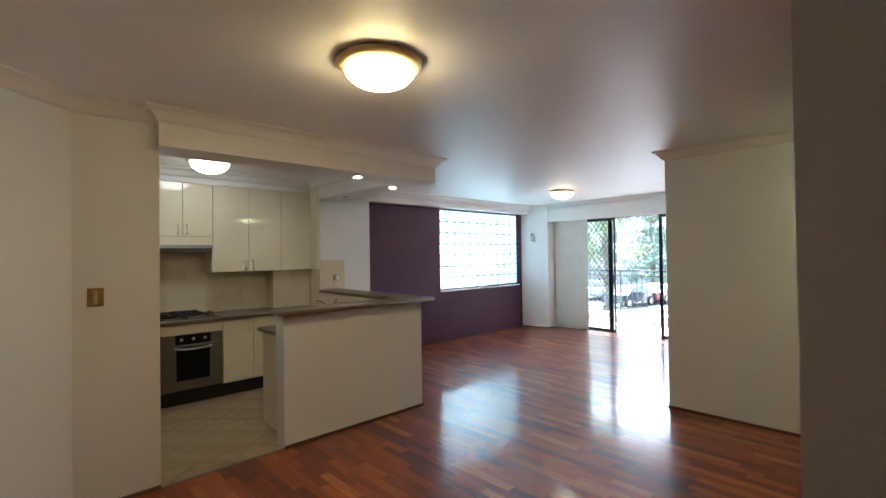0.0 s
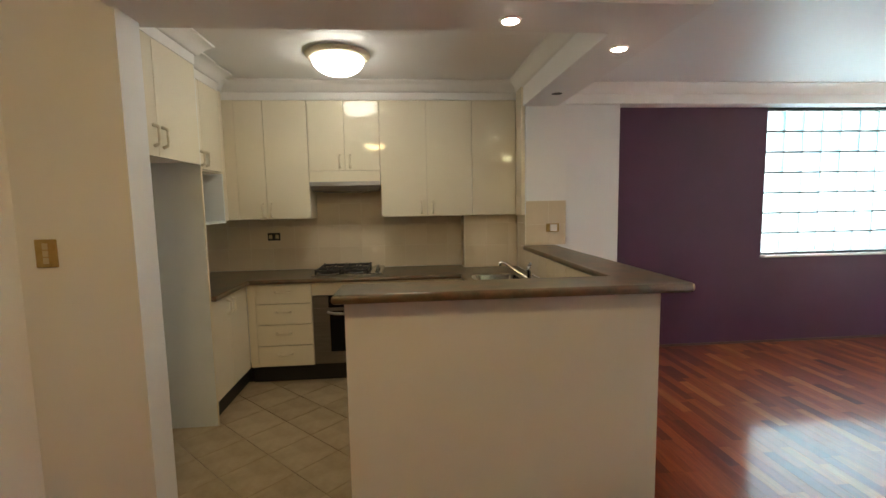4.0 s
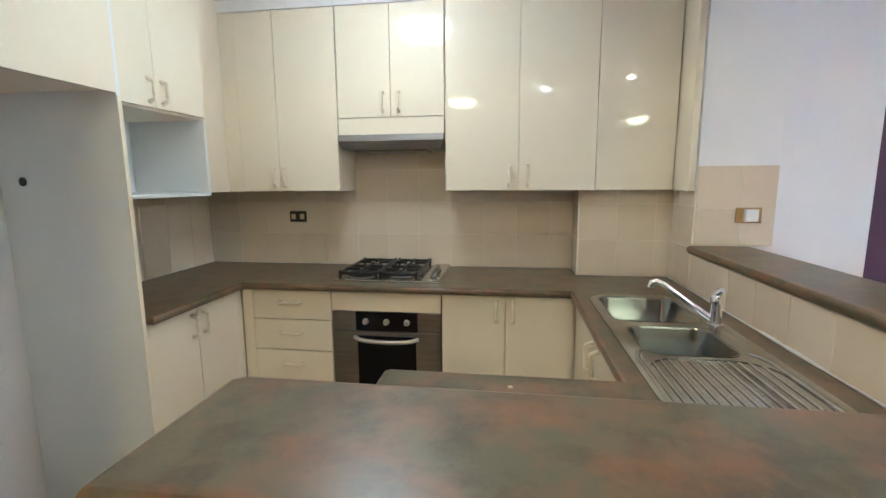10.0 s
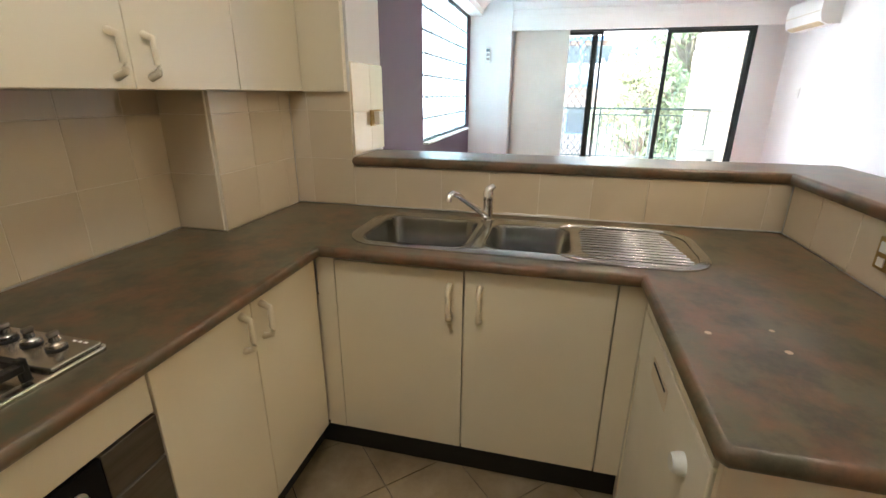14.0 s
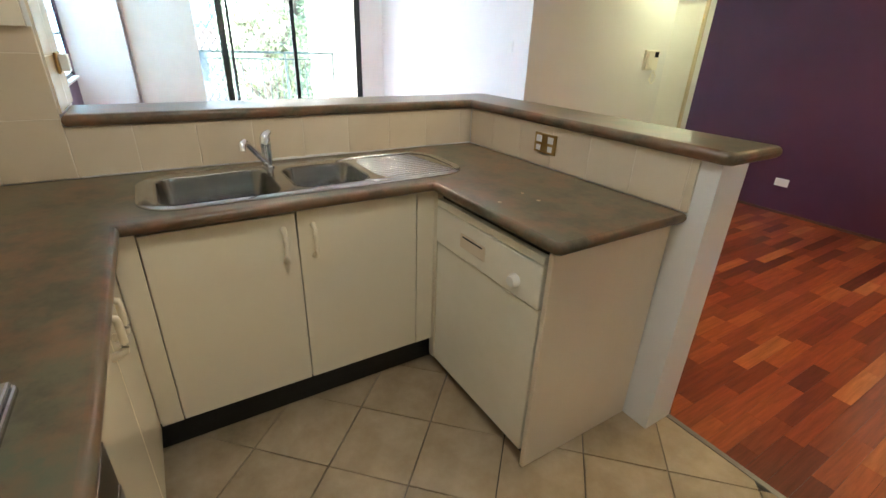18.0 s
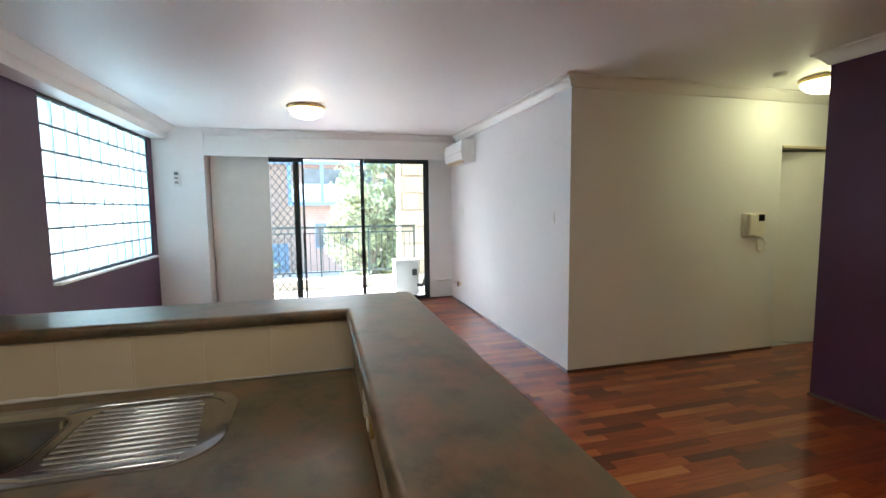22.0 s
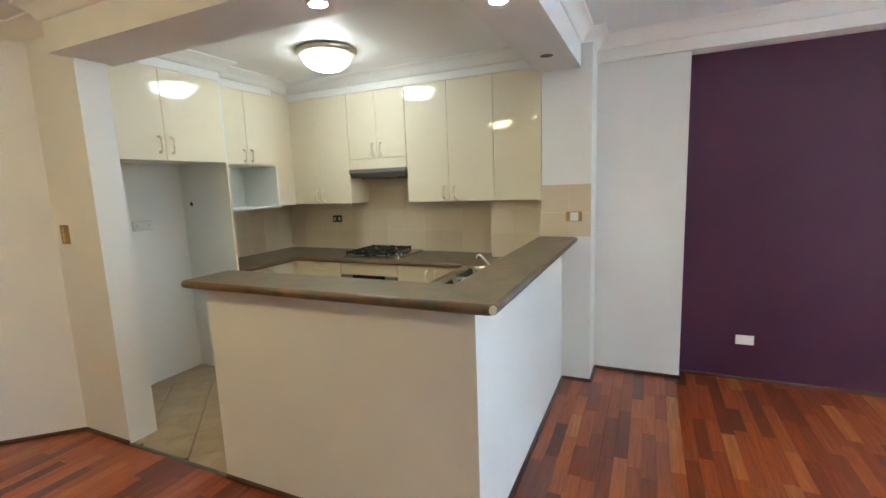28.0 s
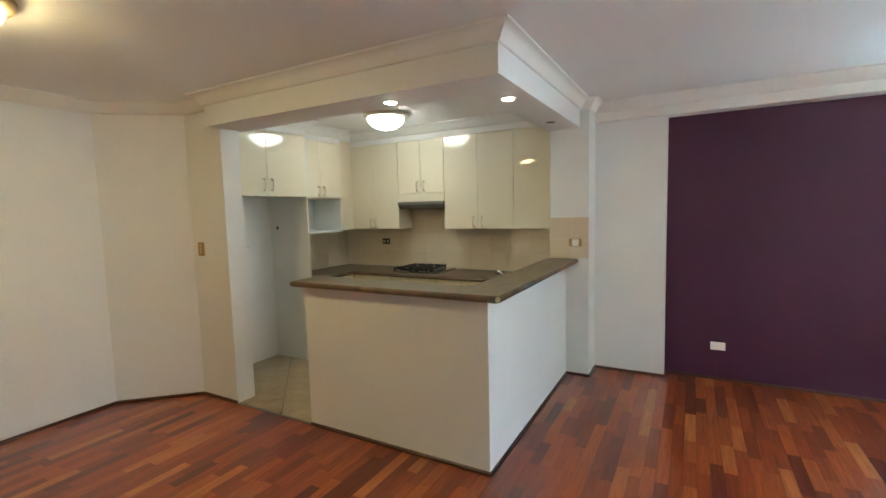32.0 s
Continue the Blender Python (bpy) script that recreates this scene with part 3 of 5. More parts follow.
structure("column_living", prism([(8.268, PY - 0.001), (8.42, 5.79), (DX + 0.15, 5.79), (DX + 0.15, PY - 0.001)], 0, H), WALL, "white painted column beside the balcony door", "column")
structure("column_living_back", boxes((8.3, DX + 0.15, PY, PY + 0.4, 0, H)), WALL, "white painted column beside the balcony door", "column")
# door wall
structure("wall_door", boxes((DX, DX + 0.15, 5.27, 5.789, 0, H), (DX, DX + 0.15, AY, 2.62, 0, H), (DX, DX + 0.15, 2.62, 5.27, 2.26, H)), WALL, "white painted wall round the balcony door", "wall")
# bulkhead round the kitchen
structure("bulkhead", boxes((1.12, 3.605, 3.96, 4.29, BULK, H), (3.305, 3.605, 4.29, 5.93, BULK, H)), WALL, "cream painted dropped bulkhead round the kitchen", "bulkhead")

# bar walls
bar_wall = structure("bar_wall", boxes((2.005, 3.475, 4.065, 4.22, 0, 1.078), (3.33, 3.475, 4.22, 5.93, 0, 1.078)), WALL, "white painted low wall under the breakfast bar", "low wall")

# skirting trim against the timber floor
TR = [(0, 0), (0.012, 0), (0.012, 0.014), (0.004, 0.022), (0, 0.022)]


def skirt(path):
    structure("baseboard", swept(path, TR), SKIRT, "thin dark timber floor trim", "baseboard")


skirt([(3.685, 5.93), (3.475, 5.93), (3.475, 4.065), (2.005, 4.065)])
skirt([(8.6, 5.79), (8.42, 5.79), (8.268, PY), (4.305, PY), (4.305, WY), (3.685, WY), (3.685, 5.93)])
skirt([(1.14, 4.07), (0.675, 4.07), (0.16, 3.6), (0.16, 2.0)])
skirt([(HX, DY1), (HX, AY), (DX, AY), (DX, 2.62)])
skirt([(1.47, SOUTH), (1.47, 0.66), (2.0, 0.66), (2.0, QY), (4.2, QY), (4.2, -1.46)])

# cornices
CO = [(0, H), (0.09, H), (0.09, H - 0.012), (0.075, H - 0.02), (0.05, H - 0.04), (0.03, H - 0.062), (0.018, H - 0.082), (0.006, H - 0.09), (0, H - 0.09)]


def cornice(path, prof=CO):
    structure("cornice", swept(path, prof), TRIM, "white plaster cove cornice", "cornice", smooth=40)


cornice([(3.685, LY), (3.685, 5.93), (3.605, 5.93), (3.605, 3.96), (1.12, 3.96), (1.12, 4.07), (0.675, 4.07), (0.16, 3.6), (0.16, 2.2)])
cornice([(8.33, LY), (3.685, LY)])
structure("bulkhead_door", boxes((8.447, DX - 0.001, AY + 0.001, 5.789, 2.392, H - 0.001)), TRIM, "white boxed head above the pelmet", "bulkhead")
cornice([(HX, -1.4), (HX, AY), (8.446, AY), (8.446, 5.789)])
cornice([(1.47, -0.6), (1.47, 0.66), (2.0, 0.66), (2.0, QY), (4.2, QY), (4.2, -1.46), (HX, -1.46)])
cornice([(1.14, 4.29), (3.305, 4.29), (3.305, 4.4)])

# ---- kitchen cabinets ----
def front_point(face, u, out, z):
    """Fronts: face = ('y', y0, -1) faces -y, u is x; ('x', x0, 1) faces +x, u is y; and so on."""
    axis, at, sign = face
    return (u, at + sign * out, z) if axis == "y" else (at + sign * out, u, z)


def front_box(face, u0, u1, o0, o1, z0, z1, r=0.0, bm=None):
    a, b = front_point(face, u0, o0, z0), front_point(face, u1, o1, z1)
    c = [min(a[i], b[i]) for i in range(3)]
    d = [max(a[i], b[i]) for i in range(3)]
    if r:
        return rbox(c[0], d[0], c[1], d[1], c[2], d[2], r, 2, bm)
    return box(bm or bmesh.new(), c[0], d[0], c[1], d[1], c[2], d[2])


def d_handle(face, u, z0, z1, upright=True, out=0.018, u1=None):
    """A cream plastic pull: two feet and a bowed grip."""
    pts = []
    for k in range(11):
        a = k / 10
        bow = 0.03 * min(1.0, math.sin(math.pi * a) * 3.2)
        if upright:
            pts.append(front_point(face, u, out + bow, z0 + (z1 - z0) * a))
        else:
            pts.append(front_point(face, u + (u1 - u) * a, out + bow, z0))
    return tube(pts, [0.011] + [0.0085] * 9 + [0.011], 8)


def door(unit, face, u0, u1, z0, z1, handle=None, name="door", mat=None):
    g = 0.0015
    d = part(name, front_box(face, u0 + g, u1 - g, 0.0, 0.018, z0 + g, z1 - g, 0.0025), mat or CREAM, unit, "glossy cream laminate " + name)
    if handle:
        kind, u, a, b = handle
        if kind == "v":
            part("handle", d_handle(face, u, a, b), PULL, d, "tan plastic pull handle", smooth=50)
        else:
            part("handle", d_handle(face, u, a, a, False, u1=b), PULL, d, "tan plastic pull handle", smooth=50)
    return d


UY = ("y", 6.148, -1)   # carcass fronts of the back wall cabinets
UT = 2.405              # top of wall cabinet doors
UB = 1.387


def wall_unit(u0, u1, z0, label, doors):
    unit = thing("wall_cabinet", ((u0 + u1) / 2, 6.3, z0), label, "wall cabinet", "kitchen wall cabinets")
    part("body", boxes((u0 + 0.0005, u1 - 0.0005, 6.148, KY - 0.008, z0, 2.48)), CREAM_SIDE, unit)
    for a, b, hu in doors:
        door(unit, UY, a, b, z0, UT, ("v", hu, z0 + 0.03, z0 + 0.135) if hu else None)
    return unit


wall_unit(0.84, 1.45, UB, "glossy cream two-door cabinet above the bench", [(0.745 + 0.095, 1.08, 1.045), (1.08, 1.45, 1.115)])
u = thing("cabinet_filler", (0.79, 6.2, UB), "cream filler panel in the cabinet corner", "filler panel")
part("panel", boxes((0.745, 0.839, 6.135, 6.15, UB, 2.48)), CREAM, u)
part("body", boxes((KX + 0.002, 0.744, 5.83, KY - 0.008, UB, 2.5)), CREAM_SIDE, u)
wall_unit(1.45, 2.07, 1.8, "glossy cream two-door cabinet above the cooker hood", [(1.455, 1.765, 1.72), (1.765, 2.07, 1.81)])
wall_unit(2.07, 2.89, UB, "glossy cream two-door cabinet above the bench", [(2.075, 2.48, 2.43), (2.48, 2.89, 2.53)])
wall_unit(2.89, 3.322, UB, "glossy cream single-door cabinet without a handle", [(2.89, 3.29, None)])
u = thing("cabinet_end_filler", (3.34, 6.05, UB), "cream filler panel against the column", "filler panel")
part("panel", boxes((3.293, 3.324, 5.94, 6.147, UB, 2.48)), CREAM, u)
# frieze over the wall cabinets
structure("cabinet_frieze", boxes((0.745, 3.322, 6.128, 6.146, UT + 0.002, 2.5)), TRIM, "white frieze over the wall cabinets", "frieze")
cornice([(3.305, 4.29), (3.305, 6.128), (0.745, 6.128), (0.745, 5.828), (0.838, 5.828), (0.838, 5.18), (0.966, 5.18), (0.966, 4.26)], CO)

# cooker hood
hood = thing("cooker_hood", (1.76, 6.2, 1.6), "slide-out stainless steel cooker hood under a cream fascia", "cooker hood")
part("fascia", front_box(UY, 1.453, 2.068, 0, 0.016, 1.705, 1.798, 0.002), CREAM, hood, "cream laminate fascia")
part("body", boxes((1.46, 2.06, 6.16, KY - 0.01, 1.67, 1.797)), BLACK_PL, hood, "dark hood underside")
part("slide_panel", loft([[(1.455, 6.11, 1.705), (2.066, 6.11, 1.705), (2.066, 6.4, 1.705), (1.455, 6.4, 1.705)],
                          [(1.455, 6.105, 1.67), (2.066, 6.105, 1.67), (2.066, 6.4, 1.67), (1.455, 6.4, 1.67)],
                          [(1.475, 6.125, 1.625), (2.046, 6.125, 1.625), (2.046, 6.4, 1.625), (1.475, 6.4, 1.625)]], caps=(True, True)), STEEL_DARK, hood, "dark brushed steel front")
part("filter", boxes((1.56, 1.96, 6.16, 6.38, 1.613, 1.627)), STEEL_DULL, hood, "metal grease filter")

# fridge recess: side panel, top cupboard
panel = thing("fridge_side_panel", (0.68, 5.13, 0), "tall cream panel beside the empty fridge recess", "panel")
part("panel", rbox(KX + 0.003, 0.962, 5.147, 5.165, 0.0, 2.48, 0.001, 1), MELAMINE, panel)
part("edge_strip", boxes((0.962, 0.966, 5.147, 5.165, 0.0, 1.77)), CREAM, panel, "cream edge strip")
hole = lathe(0, 0, [(0.018, 0), (0.018, 0.002)], 20)
bmesh.ops.rotate(hole, verts=hole.verts, cent=(0, 0, 0), matrix=Euler((radians(90), 0, 0)).to_matrix())
bmesh.ops.translate(hole, verts=hole.verts, vec=(0.5, 5.1468, 1.45))
part("cable_hole", hole, BLACK_PL, panel, "dark cable hole")
fu = thing("fridge_top_cupboard", (0.68, 4.67, 1.775), "glossy cream two-door cupboard above the fridge recess", "cupboard", "kitchen wall cabinets")
part("body", boxes((KX + 0.003, 0.95, 4.243, 5.146, 1.79, 2.48)), CREAM_SIDE, fu)
FX = ("x", 0.95, 1)
door(fu, FX, 4.245, 4.66, 1.775, UT, ("v", 4.615, 1.83, 1.94))
door(fu, FX, 4.66, 5.147, 1.775, UT, ("v", 4.705, 1.83, 1.94))
structure("cabinet_frieze", boxes((0.951, 0.966, 4.243, 5.165, UT + 0.002, 2.5)), TRIM, "white frieze over the cupboards", "frieze")
# open-shelf unit
su = thing("microwave_shelf_cabinet", (0.6, 5.48, 1.37), "cream cabinet with two doors above an open white shelf", "wall cabinet", "kitchen wall cabinets")
SX = ("x", 0.822, 1)
part("body", boxes((KX + 0.003, 0.822, 5.1655, 5.826, 1.765, 2.48)), CREAM_SIDE, su)
door(su, SX, 5.167, 5.49, 1.775, UT, ("v", 5.45, 1.8, 1.9))
door(su, SX, 5.49, 5.825, 1.775, UT, ("v", 5.53, 1.8, 1.9))
part("shelf", boxes((KX + 0.003, 0.838, 5.1655, 5.826, 1.374, 1.392)), MELAMINE, su, "white open shelf")
part("end_panel", boxes((KX + 0.003, 0.838, 5.808, 5.826, 1.393, 1.764)), MELAMINE, su, "white end panel")
part("back_panel", boxes((KX + 0.001, KX + 0.012, 5.1655, 5.807, 1.393, 1.764)), MELAMINE, su, "white back panel")
structure("cabinet_frieze", boxes((0.823, 0.838, 5.1655, 5.828, UT + 0.002, 2.5)), TRIM, "white frieze over the cupboards", "frieze")

# base cabinets
BF = ("y", 5.858, -1)
LF = ("x", 0.942, 1)
RF = ("x", 2.788, -1)
PF = ("y", 4.752, 1)
KZ = 0.155


def base_unit(name, at, label, body):
    unit = thing(name, at, label, "base cabinet", "kitchen base cabinets")
    part("body", boxes(body), CREAM_SIDE, unit)
    return unit


du = base_unit("drawer_cabinet", (1.23, 6.1, KZ), "cream cabinet with four drawers under the bench", (1.003, 1.484, 5.859, 6.42, KZ, 0.861))
for z0, z1 in ((0.693, 0.86), (0.515, 0.69), (0.335, 0.512), (KZ, 0.332)):
    zc = (z0 + z1) / 2 + 0.015
    door(du, BF, 1.025, 1.482, z0, z1, ("h", 1.19, zc, 1.305), "drawer_front")
part("filler", front_box(BF, 0.963, 1.024, 0, 0.016, KZ, 0.86), CREAM, du, "cream corner filler")
bu = base_unit("base_cabinet", (2.4, 6.1, KZ), "cream two-door cabinet beside the oven", (2.087, 2.786, 5.859, 6.42, KZ, 0.861))
door(bu, BF, 2.089, 2.42, KZ, 0.86, ("v", 2.375, 0.72, 0.825))
door(bu, BF, 2.42, 2.765, KZ, 0.86, ("v", 2.46, 0.72, 0.825))
lu = base_unit("base_cabinet", (0.66, 5.5, KZ), "cream two-door cabinet beside the fridge recess", (KX + 0.003, 0.941, 5.1655, 5.857, KZ, 0.861))
door(lu, LF, 5.17, 5.475, KZ, 0.86, ("v", 5.435, 0.72, 0.825))
door(lu, LF, 5.475, 5.8, KZ, 0.86, ("v", 5.515, 0.72, 0.825))
part("filler", front_box(LF, 5.802, 5.84, 0, 0.016, KZ, 0.86), CREAM, lu, "cream corner filler")
ku = base_unit("sink_cabinet", (3.05, 5.3, KZ), "cream two-door cabinet under the sink", (2.789, 3.32, 4.80, 5.857, KZ, 0.7))
door(ku, RF, 5.32, 5.77, KZ, 0.85, ("v", 5.365, 0.68, 0.8))
door(ku, RF, 4.855, 5.318, KZ, 0.857, ("v", 5.265, 0.68, 0.8))
part("filler", front_box(RF, 5.772, 5.838, 0, 0.016, KZ, 0.86), CREAM, ku, "cream corner filler")
part("filler", front_box(RF, 4.775, 4.852, 0, 0.016, KZ, 0.86), CREAM, ku, "cream corner filler")
part("filler", front_box(PF, 2.747, 2.787, 0, 0.0225, 0.06, 0.86), CREAM, ku, "cream corner filler")
ep = thing("peninsula_end_panel", (2.1, 4.5, 0), "cream end panel of the peninsula", "panel")
part("panel", rbox(2.113, 2.131, 4.225, 4.775, 0.004, 0.85, 0.0015, 1), CREAM_SIDE, ep)
structure("kickboard", boxes((0.96, 2.84, 5.915, 5.93, 0.0, KZ), (0.89, 0.905, 5.1655, 5.93, 0.0, KZ), (2.84, 2.855, 4.72, 5.93, 0.0, KZ)), KICK, "black kickboard under the cabinets", "kickboard")

# oven
ov = thing("oven", (1.77, 6.1, KZ), "built-in stainless steel oven with a black glass door", "oven")
part("body", boxes((1.491, 2.081, 5.87, 6.4, KZ, 0.748)), BLACK_PL, ov)
part("top_rail", front_box(BF, 1.488, 2.084, 0, 0.018, 0.752, 0.86, 0.002), CREAM, ov, "cream fascia over the oven")
for a, b in ((1.489, 1.618), (1.96, 2.083)):
    part("side_panel", front_box(BF, a, b, 0, 0.022, 0.645, 0.748, 0.002), STEEL_DULL, ov, "brushed steel panel")
cp = part("control_panel", front_box(BF, 1.619, 1.959, 0, 0.024, 0.645, 0.748, 0.003), BLACK_GLASS, ov, "black control panel")
for kx in (1.676, 1.79, 1.903):
    kb = lathe(0, 0, [(0.017, 0), (0.017, 0.003), (0.013, 0.005), (0.0125, 0.022), (0.0105, 0.025)], 20)
    bmesh.ops.rotate(kb, verts=kb.verts, cent=(0, 0, 0), matrix=Euler((radians(90), 0, 0)).to_matrix())
    bmesh.ops.translate(kb, verts=kb.verts, vec=(kx, 5.834, 0.698))
    part("knob", kb, STEEL, cp, "dull silver control knob", smooth=40)
dr = part("oven_door", front_box(BF, 1.489, 2.083, 0, 0.024, 0.165, 0.642, 0.003), STEEL_DULL, ov, "brushed steel oven door")
part("window", front_box(BF, 1.628, 1.951, 0.0245, 0.027, 0.27, 0.618, 0.001), BLACK_GLASS, dr, "black glass window")
hp = [(1.616 + 0.348 * k / 14, 5.834 - 0.006 - 0.034 * min(1, math.sin(math.pi * k / 14) * 3), 0.61 - 0.012 * math.sin(math.pi * k / 14)) for k in range(15)]
part("handle", tube(hp, 0.011, 10), STEEL, dr, "bowed steel handle", smooth=50)

# dishwasher
dw = thing("dishwasher", (2.44, 4.5, 0.03), "white built-under dishwasher with a dial", "dishwasher")
part("body", boxes((2.133, 2.746, 4.225, 4.75, 0.03, 0.858)), BLACK_PL, dw)
part("front_panel", front_box(PF, 2.145, 2.745, 0, 0.02, 0.06, 0.644, 0.004), HANDLE, dw, "white door panel")
fp = part("control_panel", front_box(PF, 2.145, 2.745, 0, 0.026, 0.648, 0.798, 0.005), HANDLE, dw, "white control panel")
part("top_filler", front_box(PF, 2.145, 2.745, 0, 0.024, 0.802, 0.829, 0.002), HANDLE, dw, "white strip over the control panel")
# darker cream plate and black strip imitate the shade inside the grip
part("handle_recess", front_box(PF, 2.42, 2.57, 0.0265, 0.029, 0.695, 0.75, 0.002), CREAM_SIDE, fp, "recessed grip")
part("grip_shadow", front_box(PF, 2.435, 2.555, 0.0292, 0.031, 0.737, 0.743, 0.0006), BLACK_PL, fp, "dark strip standing for the shadow in the grip")
kb = lathe(0, 0, [(0.023, 0), (0.023, 0.008), (0.019, 0.02), (0.017, 0.024)], 24)
bmesh.ops.rotate(kb, verts=kb.verts, cent=(0, 0, 0), matrix=Euler((radians(-90), 0, 0)).to_matrix())
bmesh.ops.translate(kb, verts=kb.verts, vec=(2.255, 4.778, 0.704))
part("dial", kb, WHITE_PL, fp, "white programme dial", smooth=40)
part("toe_panel", front_box(PF, 2.145, 2.745, -0.04, -0.02, 0.0, 0.058), KICK, dw, "dark toe panel")

# bench top with cut-outs for sink and hob
bench_outline = [(KX + 0.003, 5.1665), (1.0, 5.1665), (1.0, 5.8), (2.735, 5.8), (2.735, 4.805), (2.086, 4.805), (2.07, 4.789), (2.07, 4.222), (3.328, 4.222), (3.328, 6.223),
                 (2.828, 6.223), (2.828, KY - 0.009), (KX + 0.003, KY - 0.009)]


def inset(outline, d):
    """The outline moved inwards by d (anticlockwise outlines)."""
    out, n = [], len(outline)
    for i in range(n):
        p, a_, b_ = Vector(outline[i]), Vector(outline[i - 1]), Vector(outline[(i + 1) % n])
        u, v = (p - a_).normalized(), (b_ - p).normalized()
        n0, n1 = Vector((-u.y, u.x)), Vector((-v.y, v.x))
        m_ = (n0 + n1).normalized()
        q = p + m_ * (d / max(0.3, m_.dot(n0)))
        out.append((q.x, q.y))
    return out


def slab(name, outline, z0, z1, at, label, category):
    """A laminate top with a rolled edge strip all round."""
    e = 0.017
    ob = thing(name, at, label, category)
    core = inset(outline, e)
    surf = part("surface", prism(core, z0, z1), TOP, ob)
    half = (z1 - z0) / 2
    prof = [(-e * math.cos(radians(a_)), (z0 + z1) / 2 + half * math.sin(radians(a_))) for a_ in range(-90, 91, 15)]
    part("rolled_edge", swept(core, prof, True), TOP_EDGE, ob, "worn rust-brown rolled edge", smooth=50)
    return surf


bench_outline.reverse()
if sum(bench_outline[i - 1][0] * bench_outline[i][1] - bench_outline[i][0] * bench_outline[i - 1][1] for i in range(len(bench_outline))) < 0:
    bench_outline.reverse()
bench = slab("bench_top", bench_outline, BZ - 0.038, BZ, (1.7, 5.9, BZ - 0.038), "mottled brown slate-look laminate bench top", "bench top")
for cx, cy, r in ((2.437, 4.72, 0.008), (2.48, 4.583, 0.006), (2.391, 4.587, 0.008)):
    part("chip", lathe(cx, cy, [(r, BZ + 0.0002), (r * 0.9, BZ + 0.0012)], 7), CHIP, bench.parent, "pale chip in the laminate")
SB = [(2.842, 3.165, 5.335, 5.7), (2.862, 3.142, 4.995, 5.275)]
cut(bench, [prism(round_rect(2.83, 3.175, 4.985, 5.715, 0.05), BZ - 0.1, BZ + 0.1), boxes((1.5, 2.05, 5.97, 6.38, BZ - 0.1, BZ + 0.1))])
bench.data.materials.clear()
bench.data.materials.append(TOP)

# breakfast bar top
bar_outline = [(1.965, 3.962), (3.565, 3.962), (3.59, 3.985), (3.59, 5.928), (3.302, 5.928), (3.306, 4.252), (1.99, 4.255), (1.965, 4.235)]
bar = slab("bar_top", bar_outline, 1.078, BARZ, (2.8, 4.1, 1.078), "mottled brown slate-look laminate breakfast bar top", "bar top").parent
cap = lathe(0, 0, [(0.0165, 0), (0.0165, 0.0025), (0.012, 0.004)], 20)
bmesh.ops.transform(cap, verts=cap.verts, matrix=look((3.5755, 3.9755, 1.1), (3.5, 4.05, 1.1)))
part("end_cap", cap, AGED_PL, bar, "worn round end cap", smooth=40)

# sink
sk = thing("sink", (3.02, 5.2, BZ), "stainless steel double bowl sink with a ribbed drainer", "sink")
plate = part("rim", prism(round_rect(2.8, 3.235, 4.578, 5.76, 0.13, 10), BZ, BZ + 0.006, 0.003, 2, True), SINK_STEEL, sk, "", smooth=35)
cut(plate, [prism(round_rect(a, b, c, d, 0.055, 8), BZ - 0.05, BZ + 0.05) for a, b, c, d in SB] + [prism(round_rect(2.835, 3.19, 4.61, 4.965, 0.1, 8), BZ + 0.003, BZ + 0.05)])
plate.data.materials.clear()
plate.data.materials.append(SINK_STEEL)
for a, b, c, d in SB:
    rings = []
    for k, (grow, z) in enumerate([(0.006, 0.0075), (0.0, 0.006), (-0.004, -0.004), (-0.012, -0.12), (-0.03, -0.15), (-0.06, -0.158)]):
        rings.append([(x, y, BZ + z) for x, y in round_rect(a - grow, b + grow, c - grow, d + grow, max(0.02, 0.055 + grow), 8)])
    bw = part("bowl", loft(rings), SHADED_BOWL_STEEL, sk, "steel bowl", smooth=50)
    cx, cy = (a + b) / 2, (c + d) / 2
    part("waste", lathe(cx, cy, [(0.03, BZ - 0.158), (0.03, BZ - 0.154), (0.02, BZ - 0.156)], 20), CHROME, bw, "chrome waste")
for k in range(12):
    x = 2.858 + 0.0277 * k
    y0 = 4.632 + 0.3 * max(0.0, 0.04 - min(x - 2.835, 3.19 - x)) + 0.045 * k / 11
    rb = tube([(x, y0, BZ + 0.0005), (x, y0 + 0.015, BZ + 0.0025), (x, 4.94, BZ + 0.0022), (x, 4.96, BZ)], 0.0058, 10)
    part("drainer_rib", rb, SINK_STEEL, sk, smooth=60)
for x in (2.822, 3.2):
    part("drainer_shoulder", tube([(x, 4.66, BZ + 0.002), (x, 4.95, BZ + 0.003), (x + (0.012 if x < 3 else -0.012), 5.0, BZ + 0.004), (x + (0.03 if x < 3 else -0.03), 5.03, BZ + 0.001)], 0.009, 8), SINK_STEEL, sk, "raised drainer edge", smooth=60)

# mixer tap
TX, TY = 3.188, 5.308
tp = thing("mixer_tap", (TX, TY, BZ + 0.006), "chrome single-lever mixer tap at the sink", "tap")
part("body", lathe(TX, TY, [(0.026, BZ + 0.006), (0.026, BZ + 0.012), (0.019, BZ + 0.016), (0.02, BZ + 0.085), (0.022, BZ + 0.09), (0.021, BZ + 0.122), (0.015, BZ + 0.13)], 24), CHROME, tp, smooth=40)
